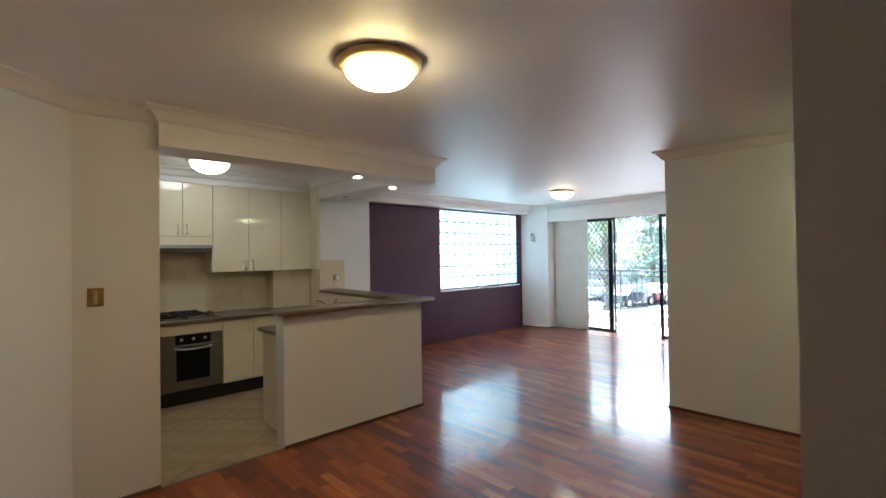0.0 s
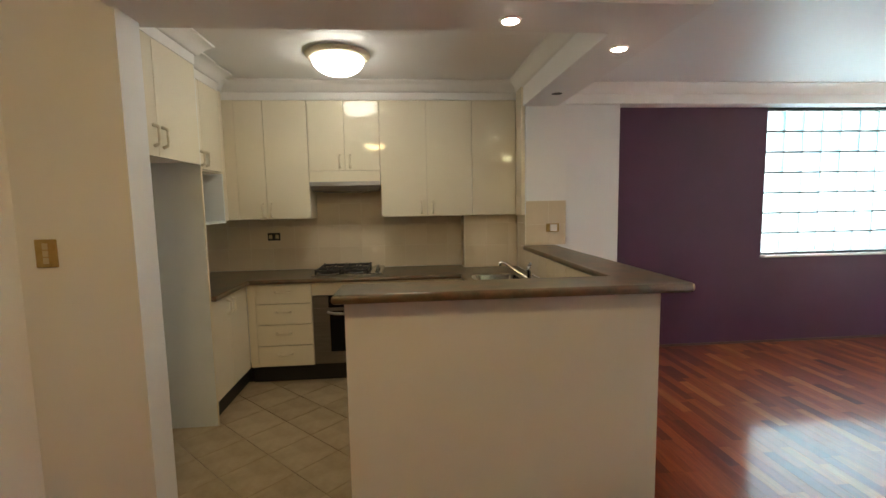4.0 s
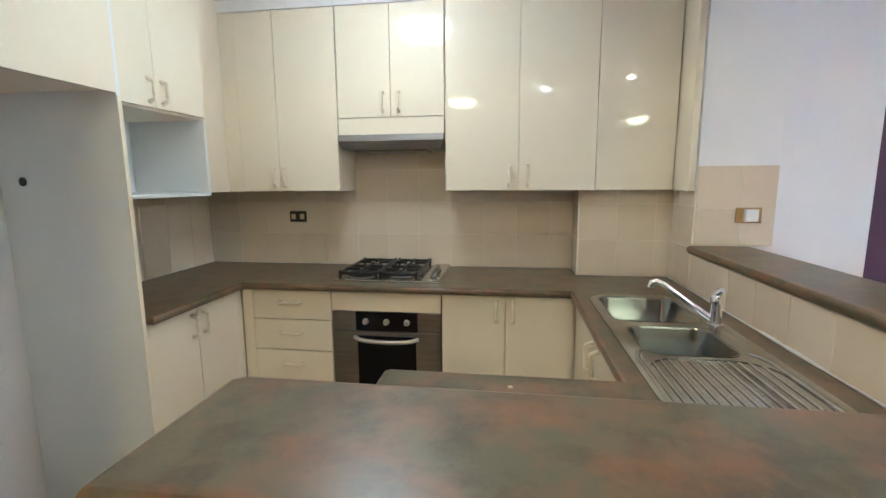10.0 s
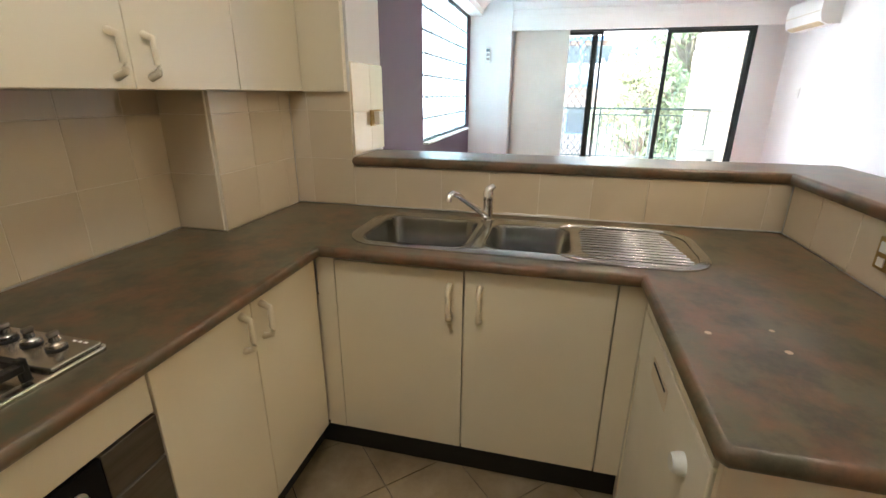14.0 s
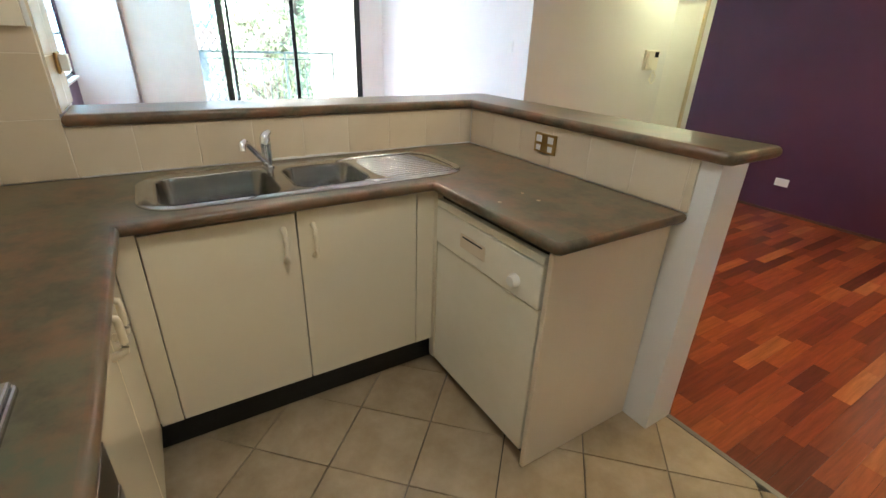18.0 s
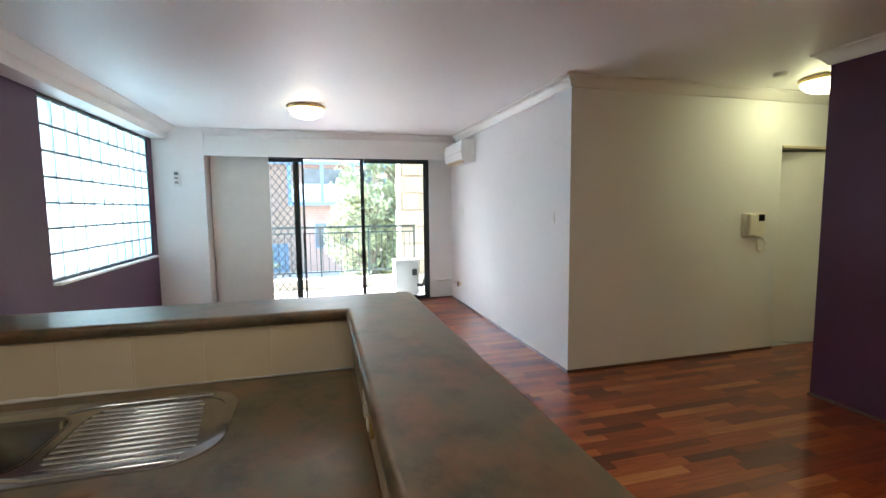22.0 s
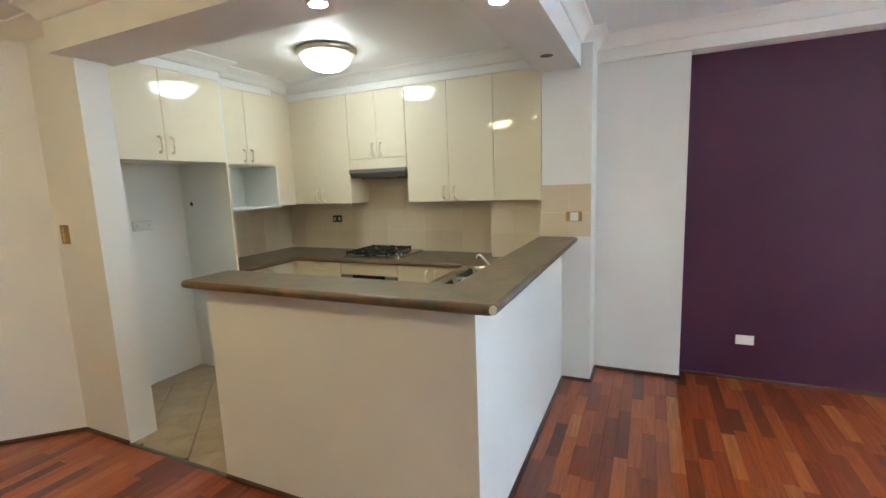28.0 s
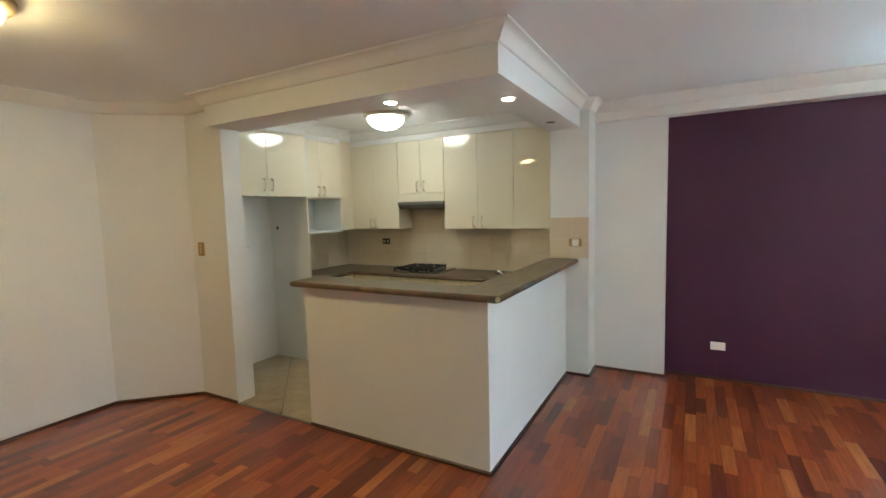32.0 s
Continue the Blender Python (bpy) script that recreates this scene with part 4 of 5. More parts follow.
sp = [(TX - 0.01, TY + 0.006, BZ + 0.03), (TX - 0.06, TY + 0.035, BZ + 0.065), (TX - 0.12, TY + 0.07, BZ + 0.11), (TX - 0.155, TY + 0.09, BZ + 0.136), (TX - 0.18, TY + 0.103, BZ + 0.146), (TX - 0.195, TY + 0.111, BZ + 0.14), (TX - 0.2, TY + 0.114, BZ + 0.12)]
part("spout", tube(sp, [0.013, 0.0115, 0.0105, 0.0105, 0.0115, 0.012, 0.012], 12), CHROME, tp, smooth=50)
part("lever", tube([(TX, TY, BZ + 0.122), (TX + 0.001, TY - 0.008, BZ + 0.135), (TX + 0.006, TY - 0.022, BZ + 0.146)], [0.02, 0.016, 0.01], 10), CHROME, tp, smooth=50)
rng = random.Random(5)
seal = [(3.324, 4.23 + 1.69 * k / 60, BZ + 0.002) for k in range(61)]
fat = [0.0035 + (0.006 * rng.random() if 4.95 < p_[1] < 5.3 else 0.0) for p_ in seal]
structure("sealant", tube(seal, fat, 6), TRIM, "peeling white sealant behind the sink", "sealant")

# gas hob
hb = thing("gas_hob", (1.77, 6.17, BZ), "four-burner stainless steel gas hob with black grates", "hob")
part("tray", prism(round_rect(1.475, 2.075, 5.9, 6.385, 0.012), BZ, BZ + 0.01, 0.004, 2, True), HOB_STEEL, hb)
part("burner_well", prism(round_rect(1.495, 1.955, 5.92, 6.365, 0.01), BZ + 0.0102, BZ + 0.0125), HOB_STEEL, hb, "steel burner well")
for cx, cy, r in ((1.61, 6.027, 0.08), (1.61, 6.253, 0.046), (1.84, 6.027, 0.042), (1.84, 6.253, 0.05)):
    b1 = part("burner", lathe(cx, cy, [(r + 0.012, BZ + 0.0126), (r + 0.01, BZ + 0.02), (r, BZ + 0.022), (r, BZ + 0.03), (r * 0.9, BZ + 0.033)], 24), IRON, hb, "black gas burner", smooth=40)
    part("burner_ring", lathe(cx, cy, [(r + 0.018, BZ + 0.0127), (r + 0.018, BZ + 0.016), (r + 0.013, BZ + 0.017)], 24), STEEL, b1, "steel ring")
for gx0, gx1 in ((1.5, 1.725), (1.73, 1.95)):
    gbm = bmesh.new()
    zt = BZ + 0.05
    for x in (gx0 + 0.01, gx1 - 0.01):
        rbox(x - 0.008, x + 0.008, 5.915, 6.365, zt - 0.016, zt, 0.002, 1, gbm)
    for y in (5.920, 6.140, 6.360):
        rbox(gx0 + 0.01, gx1 - 0.01, y - 0.008, y + 0.008, zt - 0.017, zt - 0.001, 0.002, 1, gbm)
    cx = (gx0 + gx1) / 2
    for cy in (6.027, 6.253):
        for dx, dy in ((1, 0), (-1, 0), (0, 1), (0, -1)):
            x0, y0 = cx + dx * 0.03, cy + dy * 0.03
            x1, y1 = cx + dx * 0.1, cy + dy * 0.108
            rbox(min(x0, x1) - 0.006, max(x0, x1) + 0.006, min(y0, y1) - 0.006, max(y0, y1) + 0.006, zt - 0.012, zt + 0.004, 0.002, 1, gbm)
    for x in (gx0 + 0.01, gx1 - 0.01):
        for y in (5.920, 6.360):
            rbox(x - 0.007, x + 0.007, y - 0.007, y + 0.007, BZ + 0.0128, zt + 0.006, 0.002, 1, gbm)
    part("grate", gbm, IRON, hb, "black iron grate")
part("knob_panel", rbox(1.97, 2.068, 5.905, 6.375, BZ + 0.0102, BZ + 0.02, 0.004, 2), HOB_STEEL, hb, "steel knob panel")
for k in range(4):
    ky = 5.965 + 0.062 * k
    part("knob_seal", lathe(2.026, ky, [(0.018, BZ + 0.0202), (0.018, BZ + 0.0235), (0.012, BZ + 0.024)], 20), BLACK_PL, hb, "black ring under a knob", smooth=40)
    kn = part("knob", lathe(2.026, ky, [(0.016, BZ + 0.0242), (0.016, BZ + 0.031), (0.014, BZ + 0.033), (0.009, BZ + 0.035), (0.008, BZ + 0.045)], 20), HOB_STEEL, hb, "steel knob", smooth=40)
    part("grip", rbox(2.016, 2.036, ky - 0.005, ky + 0.005, BZ + 0.045, BZ + 0.055, 0.003, 2), STEEL_DULL, kn)
for k in range(3):
    part("dial_mark", boxes((2.052, 2.057, 5.925 + 0.014 * k, 5.933 + 0.014 * k, BZ + 0.02, BZ + 0.0206)), TRIM, hb, "pale printed dial mark")


# ---- sockets and switches ----
def plate(face, u, z, w, h, label, category, holes=(), mat=None, hole_mat=None, name="power_socket", rockers=()):
    at = front_point(face, u, 0.0, z)
    ob = thing(name, at, label, category)
    pl = part("plate", front_box(face, u - w / 2, u + w / 2, 0.0005, 0.009, z - h / 2, z + h / 2, 0.003), mat or WHITE_PL, ob)
    for du_, dz_, ww, hh, *deep in rockers:
        part("rocker", front_box(face, u + du_ - ww / 2, u + du_ + ww / 2, 0.0092, deep[0] if deep else 0.013, z + dz_ - hh / 2, z + dz_ + hh / 2, 0.0015), hole_mat or WHITE_PL, pl)
    return ob


WT = 0.0085
two = ((-0.03, 0.0, 0.03, 0.035), (0.03, 0.0, 0.03, 0.035))
plate(("y", KY - WT, -1), 1.04, 1.215, 0.115, 0.072, "dark bronze double power socket on the tiles", "power socket", mat=BLACK_PL, hole_mat=AGED_PL, rockers=two)
plate(("y", 5.93 - WT, -1), 3.565, 1.27, 0.115, 0.072, "brass and cream double socket on the column", "power socket", mat=OLD_BRASS, hole_mat=WHITE_PL, rockers=((0.004, 0.0, 0.056, 0.058, 0.034),))
plate(("y", 4.22 + WT, 1), 2.75, 1.0, 0.13, 0.085, "brass plate with four cream sockets", "power socket", mat=OLD_BRASS, hole_mat=WHITE_PL,
      rockers=((-0.035, 0.018, 0.032, 0.028), (0.035, 0.018, 0.032, 0.028), (-0.035, -0.02, 0.026, 0.024), (0.035, -0.02, 0.026, 0.024)))
plate(("y", 4.07, -1), 0.79, 1.32, 0.085, 0.118, "aged brass light switch plate", "light switch", mat=OLD_BRASS, hole_mat=AGED_PL, name="light_switch",
      rockers=((0, 0.03, 0.022, 0.026), (0, 0, 0.022, 0.026), (0, -0.03, 0.022, 0.026)))
plate(("y", PY, -1), 4.735, 0.312, 0.116, 0.072, "white double power socket on the purple wall", "power socket", rockers=two)
plate(("y", QY, 1), 3.13, 0.29, 0.116, 0.072, "white double power socket on the purple wall", "power socket", rockers=two)
plate(("y", AY, 1), 5.455, 1.37, 0.075, 0.118, "white light switch on the living room wall", "light switch", name="light_switch", rockers=((0, 0.0, 0.03, 0.05),))
plate(("y", AY, 1), 8.14, 1.4, 0.075, 0.118, "white isolator switch below the air conditioner", "light switch", name="light_switch", rockers=((0, 0.0, 0.03, 0.05),))
plate(("y", AY, 1), 8.05, 0.27, 0.075, 0.118, "white antenna socket near the floor", "wall socket", rockers=((0, 0.0, 0.02, 0.02),))
rs = plate(("x", KX, 1), 4.78, 1.3, 0.15, 0.07, "white double power socket in the fridge recess", "power socket", hole_mat=WHITE_PL, rockers=((0.0, 0.004, 0.1, 0.05, 0.016),))
part("plate_outline", front_box(("x", KX, 1), 4.703, 4.857, 0.0002, 0.004, 1.262, 1.338), CONCRETE, rs, "grey outline round the plate")
for du_ in (-0.045, 0.045):
    part("slot", front_box(("x", KX, 1), 4.78 + du_ - 0.008, 4.78 + du_ + 0.008, 0.0162, 0.0168, 1.302, 1.307), FENCE, rs, "grey slot")
gs = thing("gas_bayonet", (8.28, AY, 0.3), "brass gas bayonet fitting on the wall", "gas fitting")
part("stem", tube([(8.28, AY, 0.3), (8.28, AY + 0.05, 0.3)], 0.015, 12), BRASS, gs)
part("valve", tube([(8.28, AY + 0.04, 0.26), (8.28, AY + 0.04, 0.34)], 0.018, 12), CHROME, gs, "chrome valve")
part("lever", tube([(8.28, AY + 0.05, 0.3), (8.6, AY + 0.06, 0.285)], 0.006, 8), CHROME, gs, "thin metal lever")

gh = thing("gas_hose", (DX, 2.35, 0.29), "thin grey gas hose along the wall beside the bayonet", "hose")
part("hose", tube([(DX - 0.006, AY + 0.012, 0.3), (DX - 0.006, 2.36, 0.292), (DX - 0.006, 2.5, 0.283)], 0.0055, 8), STEEL, gh, smooth=60)

# intercom and remote
ic = thing("intercom", (HX, 0.23, 1.15), "cream wall intercom handset with a small dark screen", "intercom")
IF = ("x", HX, -1)
part("base", front_box(IF, 0.1, 0.36, 0.0005, 0.035, 1.16, 1.39, 0.006), HANDLE, ic)
part("screen", front_box(IF, 0.115, 0.19, 0.0352, 0.038, 1.31, 1.375, 0.001), BLACK_GLASS, ic, "small dark screen")
part("handset", front_box(IF, 0.25, 0.345, 0.0352, 0.075, 1.165, 1.385, 0.018), HANDLE, ic, "cream handset")
cc = [(HX - 0.02 - 0.012 * math.sin(k * 1.9), 0.13 + 0.05 * math.cos(k / 24 * 2 * math.pi), 1.07 + 0.07 * math.sin(k / 24 * 2 * math.pi)) for k in range(25)]
part("cord", tube(cc, 0.006, 6), HANDLE, ic, "coiled cream cord")
rc = thing("remote_control", (8.337, 6.095, 1.86), "white air conditioner remote in its wall holder", "remote control")
RFc = ("x", 8.332, -1)
part("holder", front_box(RFc, 6.055, 6.135, -0.015, 0.018, 1.79, 1.9, 0.003), WHITE_PL, rc, "white holder")
rb_ = part("body", front_box(RFc, 6.061, 6.129, 0.0185, 0.038, 1.8, 1.985, 0.005), WHITE_PL, rc)
part("display", front_box(RFc, 6.070, 6.120, 0.0382, 0.04, 1.93, 1.97, 0.0006), FAR_PANE, rb_, "grey display")
for z_ in (1.875, 1.82):
    part("button", front_box(RFc, 6.073, 6.117, 0.0382, 0.0405, z_, z_ + 0.035, 0.0006), FENCE, rb_, "grey button pad")


# ---- ceiling lamps ----
def dome_lamp(x, y, glass, label, rim=0.197, deep=0.095, metal=None):
    lp = thing("ceiling_lamp", (x, y, H), label, "ceiling lamp", "dome ceiling lamps")
    part("base", lathe(x, y, [(0.14, H - 0.0005), (0.14, H - 0.012)], 40), WHITE_PL, lp, "white base plate")
    part("rim", lathe(x, y, [(0.14, H - 0.0122), (rim - 0.008, H - 0.004), (rim, H - 0.01), (rim - 0.002, H - 0.022), (rim - 0.012, H - 0.034), (0.176, H - 0.043)], 56), metal or BRASS, lp, "pale metal rim" if metal else "brass rim", smooth=50)
    prof = [(0.18, H - 0.0435)] + [(0.18 * math.cos(a), H - 0.0435 - deep * math.sin(a)) for a in [radians(d) for d in range(10, 90, 10)]] + [(0.01, H - 0.0437 - deep)]
    part("glass_dome", lathe(x, y, prof, 48), glass, lp, "lit white glass dome", smooth=60)


dome_lamp(1.8, 2.4, LAMP_WARM, "lit dome ceiling lamp with a brass rim in the entry", 0.222)
dome_lamp(1.84, 5.395, LAMP_COOL, "lit dome ceiling lamp with a wide pale rim in the kitchen", 0.225, 0.11, PALE_RIM)
dome_lamp(6.78, 4.42, LAMP_LIVING, "lit dome ceiling lamp in the living room")
dome_lamp(4.67, 0.08, LAMP_HALL, "lit dome ceiling lamp in the hall")


def downlight(x, y, lit):
    dl = thing("downlight", (x, y, BULK), "lit recessed downlight in the bulkhead" if lit else "empty downlight hole in the bulkhead", "downlight", "bulkhead downlights")
    if lit:
        part("ring", lathe(x, y, [(0.05, BULK - 0.0005), (0.05, BULK - 0.005), (0.038, BULK - 0.008), (0.036, BULK - 0.003)], 32), TRIM, dl, "white ring", smooth=40)
        part("lens", lathe(x, y, [(0.036, BULK - 0.0008), (0.034, BULK - 0.008), (0.022, BULK - 0.012), (0.008, BULK - 0.013)], 32), DOWN, dl, "lit lens", smooth=40)
    else:
        part("hole", lathe(x, y, [(0.04, BULK - 0.0006), (0.04, BULK - 0.0012)], 32), BLACK_PL, dl, "dark empty hole")


downlight(2.78, 4.15, True)
downlight(3.455, 4.5, True)
downlight(3.455, 5.5, False)
sd_ = thing("smoke_alarm", (4.68, 0.58, H), "white round smoke alarm on the hall ceiling", "smoke alarm")
part("body", lathe(4.68, 0.58, [(0.055, H - 0.0005), (0.055, H - 0.02), (0.045, H - 0.032), (0.02, H - 0.035)], 28), WHITE_PL, sd_, smooth=40)

# ---- air conditioner ----
ac = thing("air_conditioner", (8.0, AY, 2.1), "white split-system air conditioner high on the wall", "air conditioner")
prof = [(AY + 0.001, 2.1), (AY + 0.12, 2.1), (AY + 0.18, 2.125), (AY + 0.2, 2.19), (AY + 0.205, 2.3), (AY + 0.19, 2.38), (AY + 0.16, 2.4), (AY + 0.001, 2.4)]
abm = loft([[(x, y, z) for y, z in prof] for x in (7.6, 8.42)], caps=(True, True))
bmesh.ops.recalc_face_normals(abm, faces=abm.faces)
part("casing", abm, WHITE_PL, ac, "", smooth=25)
part("outlet_flap", loft([[(x, y, z) for y, z in ((AY + 0.125, 2.096), (AY + 0.185, 2.122), (AY + 0.19, 2.132), (AY + 0.13, 2.102))] for x in (7.64, 8.38)], caps=(True, True)), AGED_PL, ac, "grey outlet flap")
part("panel_line", boxes((7.6, 8.42, AY + 0.19, AY + 0.2065, 2.232, 2.236)), AGED_PL, ac, "seam of the front panel")
part("pipe_cover", rbox(8.42, 8.56, AY + 0.002, AY + 0.09, 2.11, 2.19, 0.006, 2), WHITE_PL, ac, "white pipe cover")

# ---- glass brick window ----
gw = thing("window_1", (7.08, GY + 0.1, GZ0), "window of frosted glass bricks in a dark frame", "glass brick window", kind="structure")
part("frame", boxes((GX0, GX1 + 0.018, GY + 0.08, GY + 0.15, GT - 0.03, GT - 0.0005), (GX1 - 0.006, GX1 + 0.018, GY + 0.08, GY + 0.15, GZ0, GT - 0.03), (GX0, GX0 + 0.012, GY + 0.08, GY + 0.15, GZ0, GT - 0.03), (GX0 + 0.012, GX1 - 0.006, GY + 0.08, GY + 0.15, GZ0 + 0.0205, GZ0 + 0.042)), DARK_FRAME, gw, "dark metal frame")
part("sill", boxes((GX0, GX1, GY + 0.02, GY + 0.08, GZ0 + 0.0005, GZ0 + 0.02)), TRIM, gw, "white painted sill")
NC, NR = 11, 7
gx0, gx1, gz0, gz1 = GX0 + 0.012, GX1 - 0.006, GZ0 + 0.042, GT - 0.03
cw, ch = (gx1 - gx0) / NC, (gz1 - gz0) / NR
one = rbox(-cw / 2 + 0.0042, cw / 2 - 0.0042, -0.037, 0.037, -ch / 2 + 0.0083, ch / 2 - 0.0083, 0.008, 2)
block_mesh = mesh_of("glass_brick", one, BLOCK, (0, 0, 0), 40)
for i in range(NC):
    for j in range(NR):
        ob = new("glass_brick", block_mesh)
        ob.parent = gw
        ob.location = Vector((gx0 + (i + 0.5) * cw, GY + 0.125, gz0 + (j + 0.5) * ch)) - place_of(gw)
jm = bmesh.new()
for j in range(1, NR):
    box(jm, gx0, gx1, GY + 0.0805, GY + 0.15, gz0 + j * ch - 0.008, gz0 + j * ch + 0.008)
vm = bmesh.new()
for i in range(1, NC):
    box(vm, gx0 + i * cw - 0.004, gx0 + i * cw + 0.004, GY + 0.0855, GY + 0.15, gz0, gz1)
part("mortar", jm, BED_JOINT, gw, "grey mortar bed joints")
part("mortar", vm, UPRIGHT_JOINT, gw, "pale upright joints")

# ---- balcony door ----
sl = thing("door_1", (DX + 0.07, 3.87, 0), "dark aluminium sliding balcony door with a security screen", "sliding door", kind="structure")
part("door_frame", boxes((DX + 0.02, DX + 0.13, 2.62, 2.67, 0.0, 2.26), (DX + 0.02, DX + 0.13, 5.22, 5.27, 0, 2.26), (DX + 0.02, DX + 0.13, 2.67, 5.22, 2.215, 2.26), (DX + 0.02, DX + 0.13, 2.67, 5.22, -0.01, 0.012)), DARK_FRAME, sl)


def leaf(y0, y1, x0, x1, w0, w1, name, label):
    lf = part(name, boxes((x0, x1, y0, y0 + w0, 0.013, 2.214), (x0, x1, y1 - w1, y1, 0.013, 2.214), (x0, x1, y0 + w0, y1 - w1, 0.013, 0.06), (x0, x1, y0 + w0, y1 - w1, 2.17, 2.214)), DARK_FRAME, sl, label)
    return lf


fixed = leaf(2.67, 3.7, DX + 0.03, DX + 0.055, 0.035, 0.055, "fixed_leaf", "dark framed fixed glass leaf")
pn = part("pane", boxes((DX + 0.04, DX + 0.046, 2.705, 3.645, 0.06, 2.17)), PANE, fixed, "clear glass")
pn.visible_shadow = False
slide = leaf(4.53, 5.23, DX + 0.06, DX + 0.085, 0.03, 0.04, "sliding_leaf", "dark framed glass leaf slid open")
pn = part("pane", boxes((DX + 0.07, DX + 0.076, 4.56, 5.19, 0.06, 2.17)), PANE, slide, "clear glass")
pn.visible_shadow = False
screen = leaf(4.6, 5.22, DX + 0.09, DX + 0.12, 0.085, 0.06, "screen_leaf", "dark framed security screen")
wb = bmesh.new()
STEP = 0.1
k = -40
while k < 60:
    for s in (1, -1):
        # diamond wires clipped to the leaf
        ya, za = 4.685, 0.06 + k * STEP * 1.35
        pts = []
        for t in np.linspace(0, 1, 2):
            pts.append((ya + t * (5.16 - 4.685), za + s * t * (5.16 - 4.685) * 1.35))
        (y0, z0), (y1, z1) = pts
        if s < 0:
            z0, z1 = z0 + 0.0, z1
        lo, hi = 0.06, 2.17
        t0, t1 = 0.0, 1.0
        if z1 != z0:
            ta, tb = sorted(((lo - z0) / (z1 - z0), (hi - z0) / (z1 - z0)))
            t0, t1 = max(t0, ta), min(t1, tb)
        if t1 > t0 + 0.01:
            xx = DX + 0.103 + (0.002 if s > 0 else -0.002)
            tube([(xx, y0 + t0 * (y1 - y0), z0 + t0 * (z1 - z0)), (xx, y0 + t1 * (y1 - y0), z0 + t1 * (z1 - z0))], 0.0062, 5, wb)
    k += 1
part("diamond_grille", wb, MESHWIRE, screen, "dark diamond wire grille")
part("handle", rbox(DX + 0.02, DX + 0.06, 4.545, 4.57, 0.95, 1.12, 0.006, 2), BLACK_PL, slide, "dark pull handle")
# pelmet and blind
pm = thing("pelmet", (8.58, 3.9, 2.2), "cream boxed pelmet over the balcony door", "pelmet")
part("front_board", rbox(8.42, 8.445, AY + 0.001, 5.789, 2.2, 2.39, 0.004, 2), TRIM, pm)
part("top_board", boxes((8.445, DX - 0.001, AY + 0.001, 5.789, 2.37, 2.39)), TRIM, pm)
vb = thing("vertical_blind", (8.62, 5.3, 0.03), "cream vertical blind drawn to one side", "blind")
part("track", boxes((8.59, 8.65, 2.35, 5.69, 2.33, 2.369)), TRIM, vb, "white head track")
NS = 11
for i in range(NS):
    y = 5.05 + (5.7 - 5.05) * i / (NS - 1)
    sb = boxes((-0.0012, 0.0012, -0.052, 0.052, 0.035, 2.33))
    bmesh.ops.rotate(sb, verts=sb.verts, cent=(0, 0, 0), matrix=Euler((0, 0, radians(-3.5 + 0.8 * math.sin(i * 2.1)))).to_matrix())
    bmesh.ops.translate(sb, verts=sb.verts, vec=(8.62, y, 0))
    part("slat", sb, BLIND, vb)

# hall door, ajar into the room behind
hd = thing("door_2", (HX + 0.1, DY0 + 0.05, 0), "plain cream hall door standing ajar in a tan frame", "door", kind="structure")
lf = rbox(0.0, 0.63, -0.019, 0.019, 0.012, 2.005, 0.002, 1)
bmesh.ops.transform(lf, verts=lf.verts, matrix=pose(HX + 0.035, DY0 + 0.045, 0, 0, 0, 76))
part("leaf", lf, TRIM, hd, "cream flush door leaf")
part("door_frame", boxes((HX - 0.012, HX + 0.152, DY0 + 0.0005, DY0 + 0.04, 0, DZ - 0.0005), (HX - 0.012, HX + 0.152, DY0 + 0.04, DY1 - 0.012, DZ - 0.022, DZ - 0.0005)), TAN, hd, "tan painted door frame")
part("jamb", boxes((HX + 0.0005, HX + 0.152, DY1 - 0.012, DY1 - 0.0005, 0, DZ - 0.0005)), TRIM, hd, "cream painted jamb lining")
for z_ in (0.25, 1.75):
    part("hinge", tube([(HX + 0.012, DY0 + 0.043, z_), (HX + 0.012, DY0 + 0.043, z_ + 0.09)], 0.007, 8), BRASS, hd, "brass hinge")
structure("floor_room_behind", boxes((HX + 0.06, 7.26, -1.6, AY - 0.14, -0.011, -0.002)), FAR_WALL, "pale floor of the room behind the hall", "floor")

# ---- balcony ----
structure("balcony_floor", boxes((DX + 0.05, 10.62, 0.6, 8.2, -0.25, -0.02)), BALC, "pale tiled balcony floor", "balcony")
structure("balcony_ceiling", boxes((DX + 0.12, 10.62, 0.6, 8.2, 2.38, 2.6)), BALC, "pale rendered balcony ceiling", "balcony")
structure("balcony_kerb", boxes((10.38, 10.6, 0.6, 8.2, -0.02, 0.16)), RENDER, "cream rendered balcony kerb", "kerb")
structure("wall_outside", boxes((DX + 0.12, DX + 0.3, AY - 2.4, 2.57, -2.3, 3.2), (DX + 0.12, DX + 0.3, 5.32, 9.4, -2.3, 3.2), (DX + 0.12, DX + 0.3, 2.57, 5.32, 2.3, 3.2)), RENDER, "cream rendered outside wall", "wall")
rl = thing("balcony_railing", (10.48, 4.4, 0.16), "dark green metal balcony railing", "railing")
for z, r in ((1.13, 0.02), (1.02, 0.012), (0.28, 0.012)):
    part("rail", boxes((10.48 - r, 10.48 + r, 2.5, 8.1, z - 0.02 if r > 0.015 else z - r, z + r)), RAIL, rl)
for y in (2.52, 3.42, 4.32, 5.22, 6.12, 7.02, 7.92):
    part("post", boxes((10.465, 10.495, y - 0.015, y + 0.015, 0.16, 1.11)), RAIL, rl)
bars = boxes((10.474, 10.486, 2.6, 2.612, 0.29, 1.01))
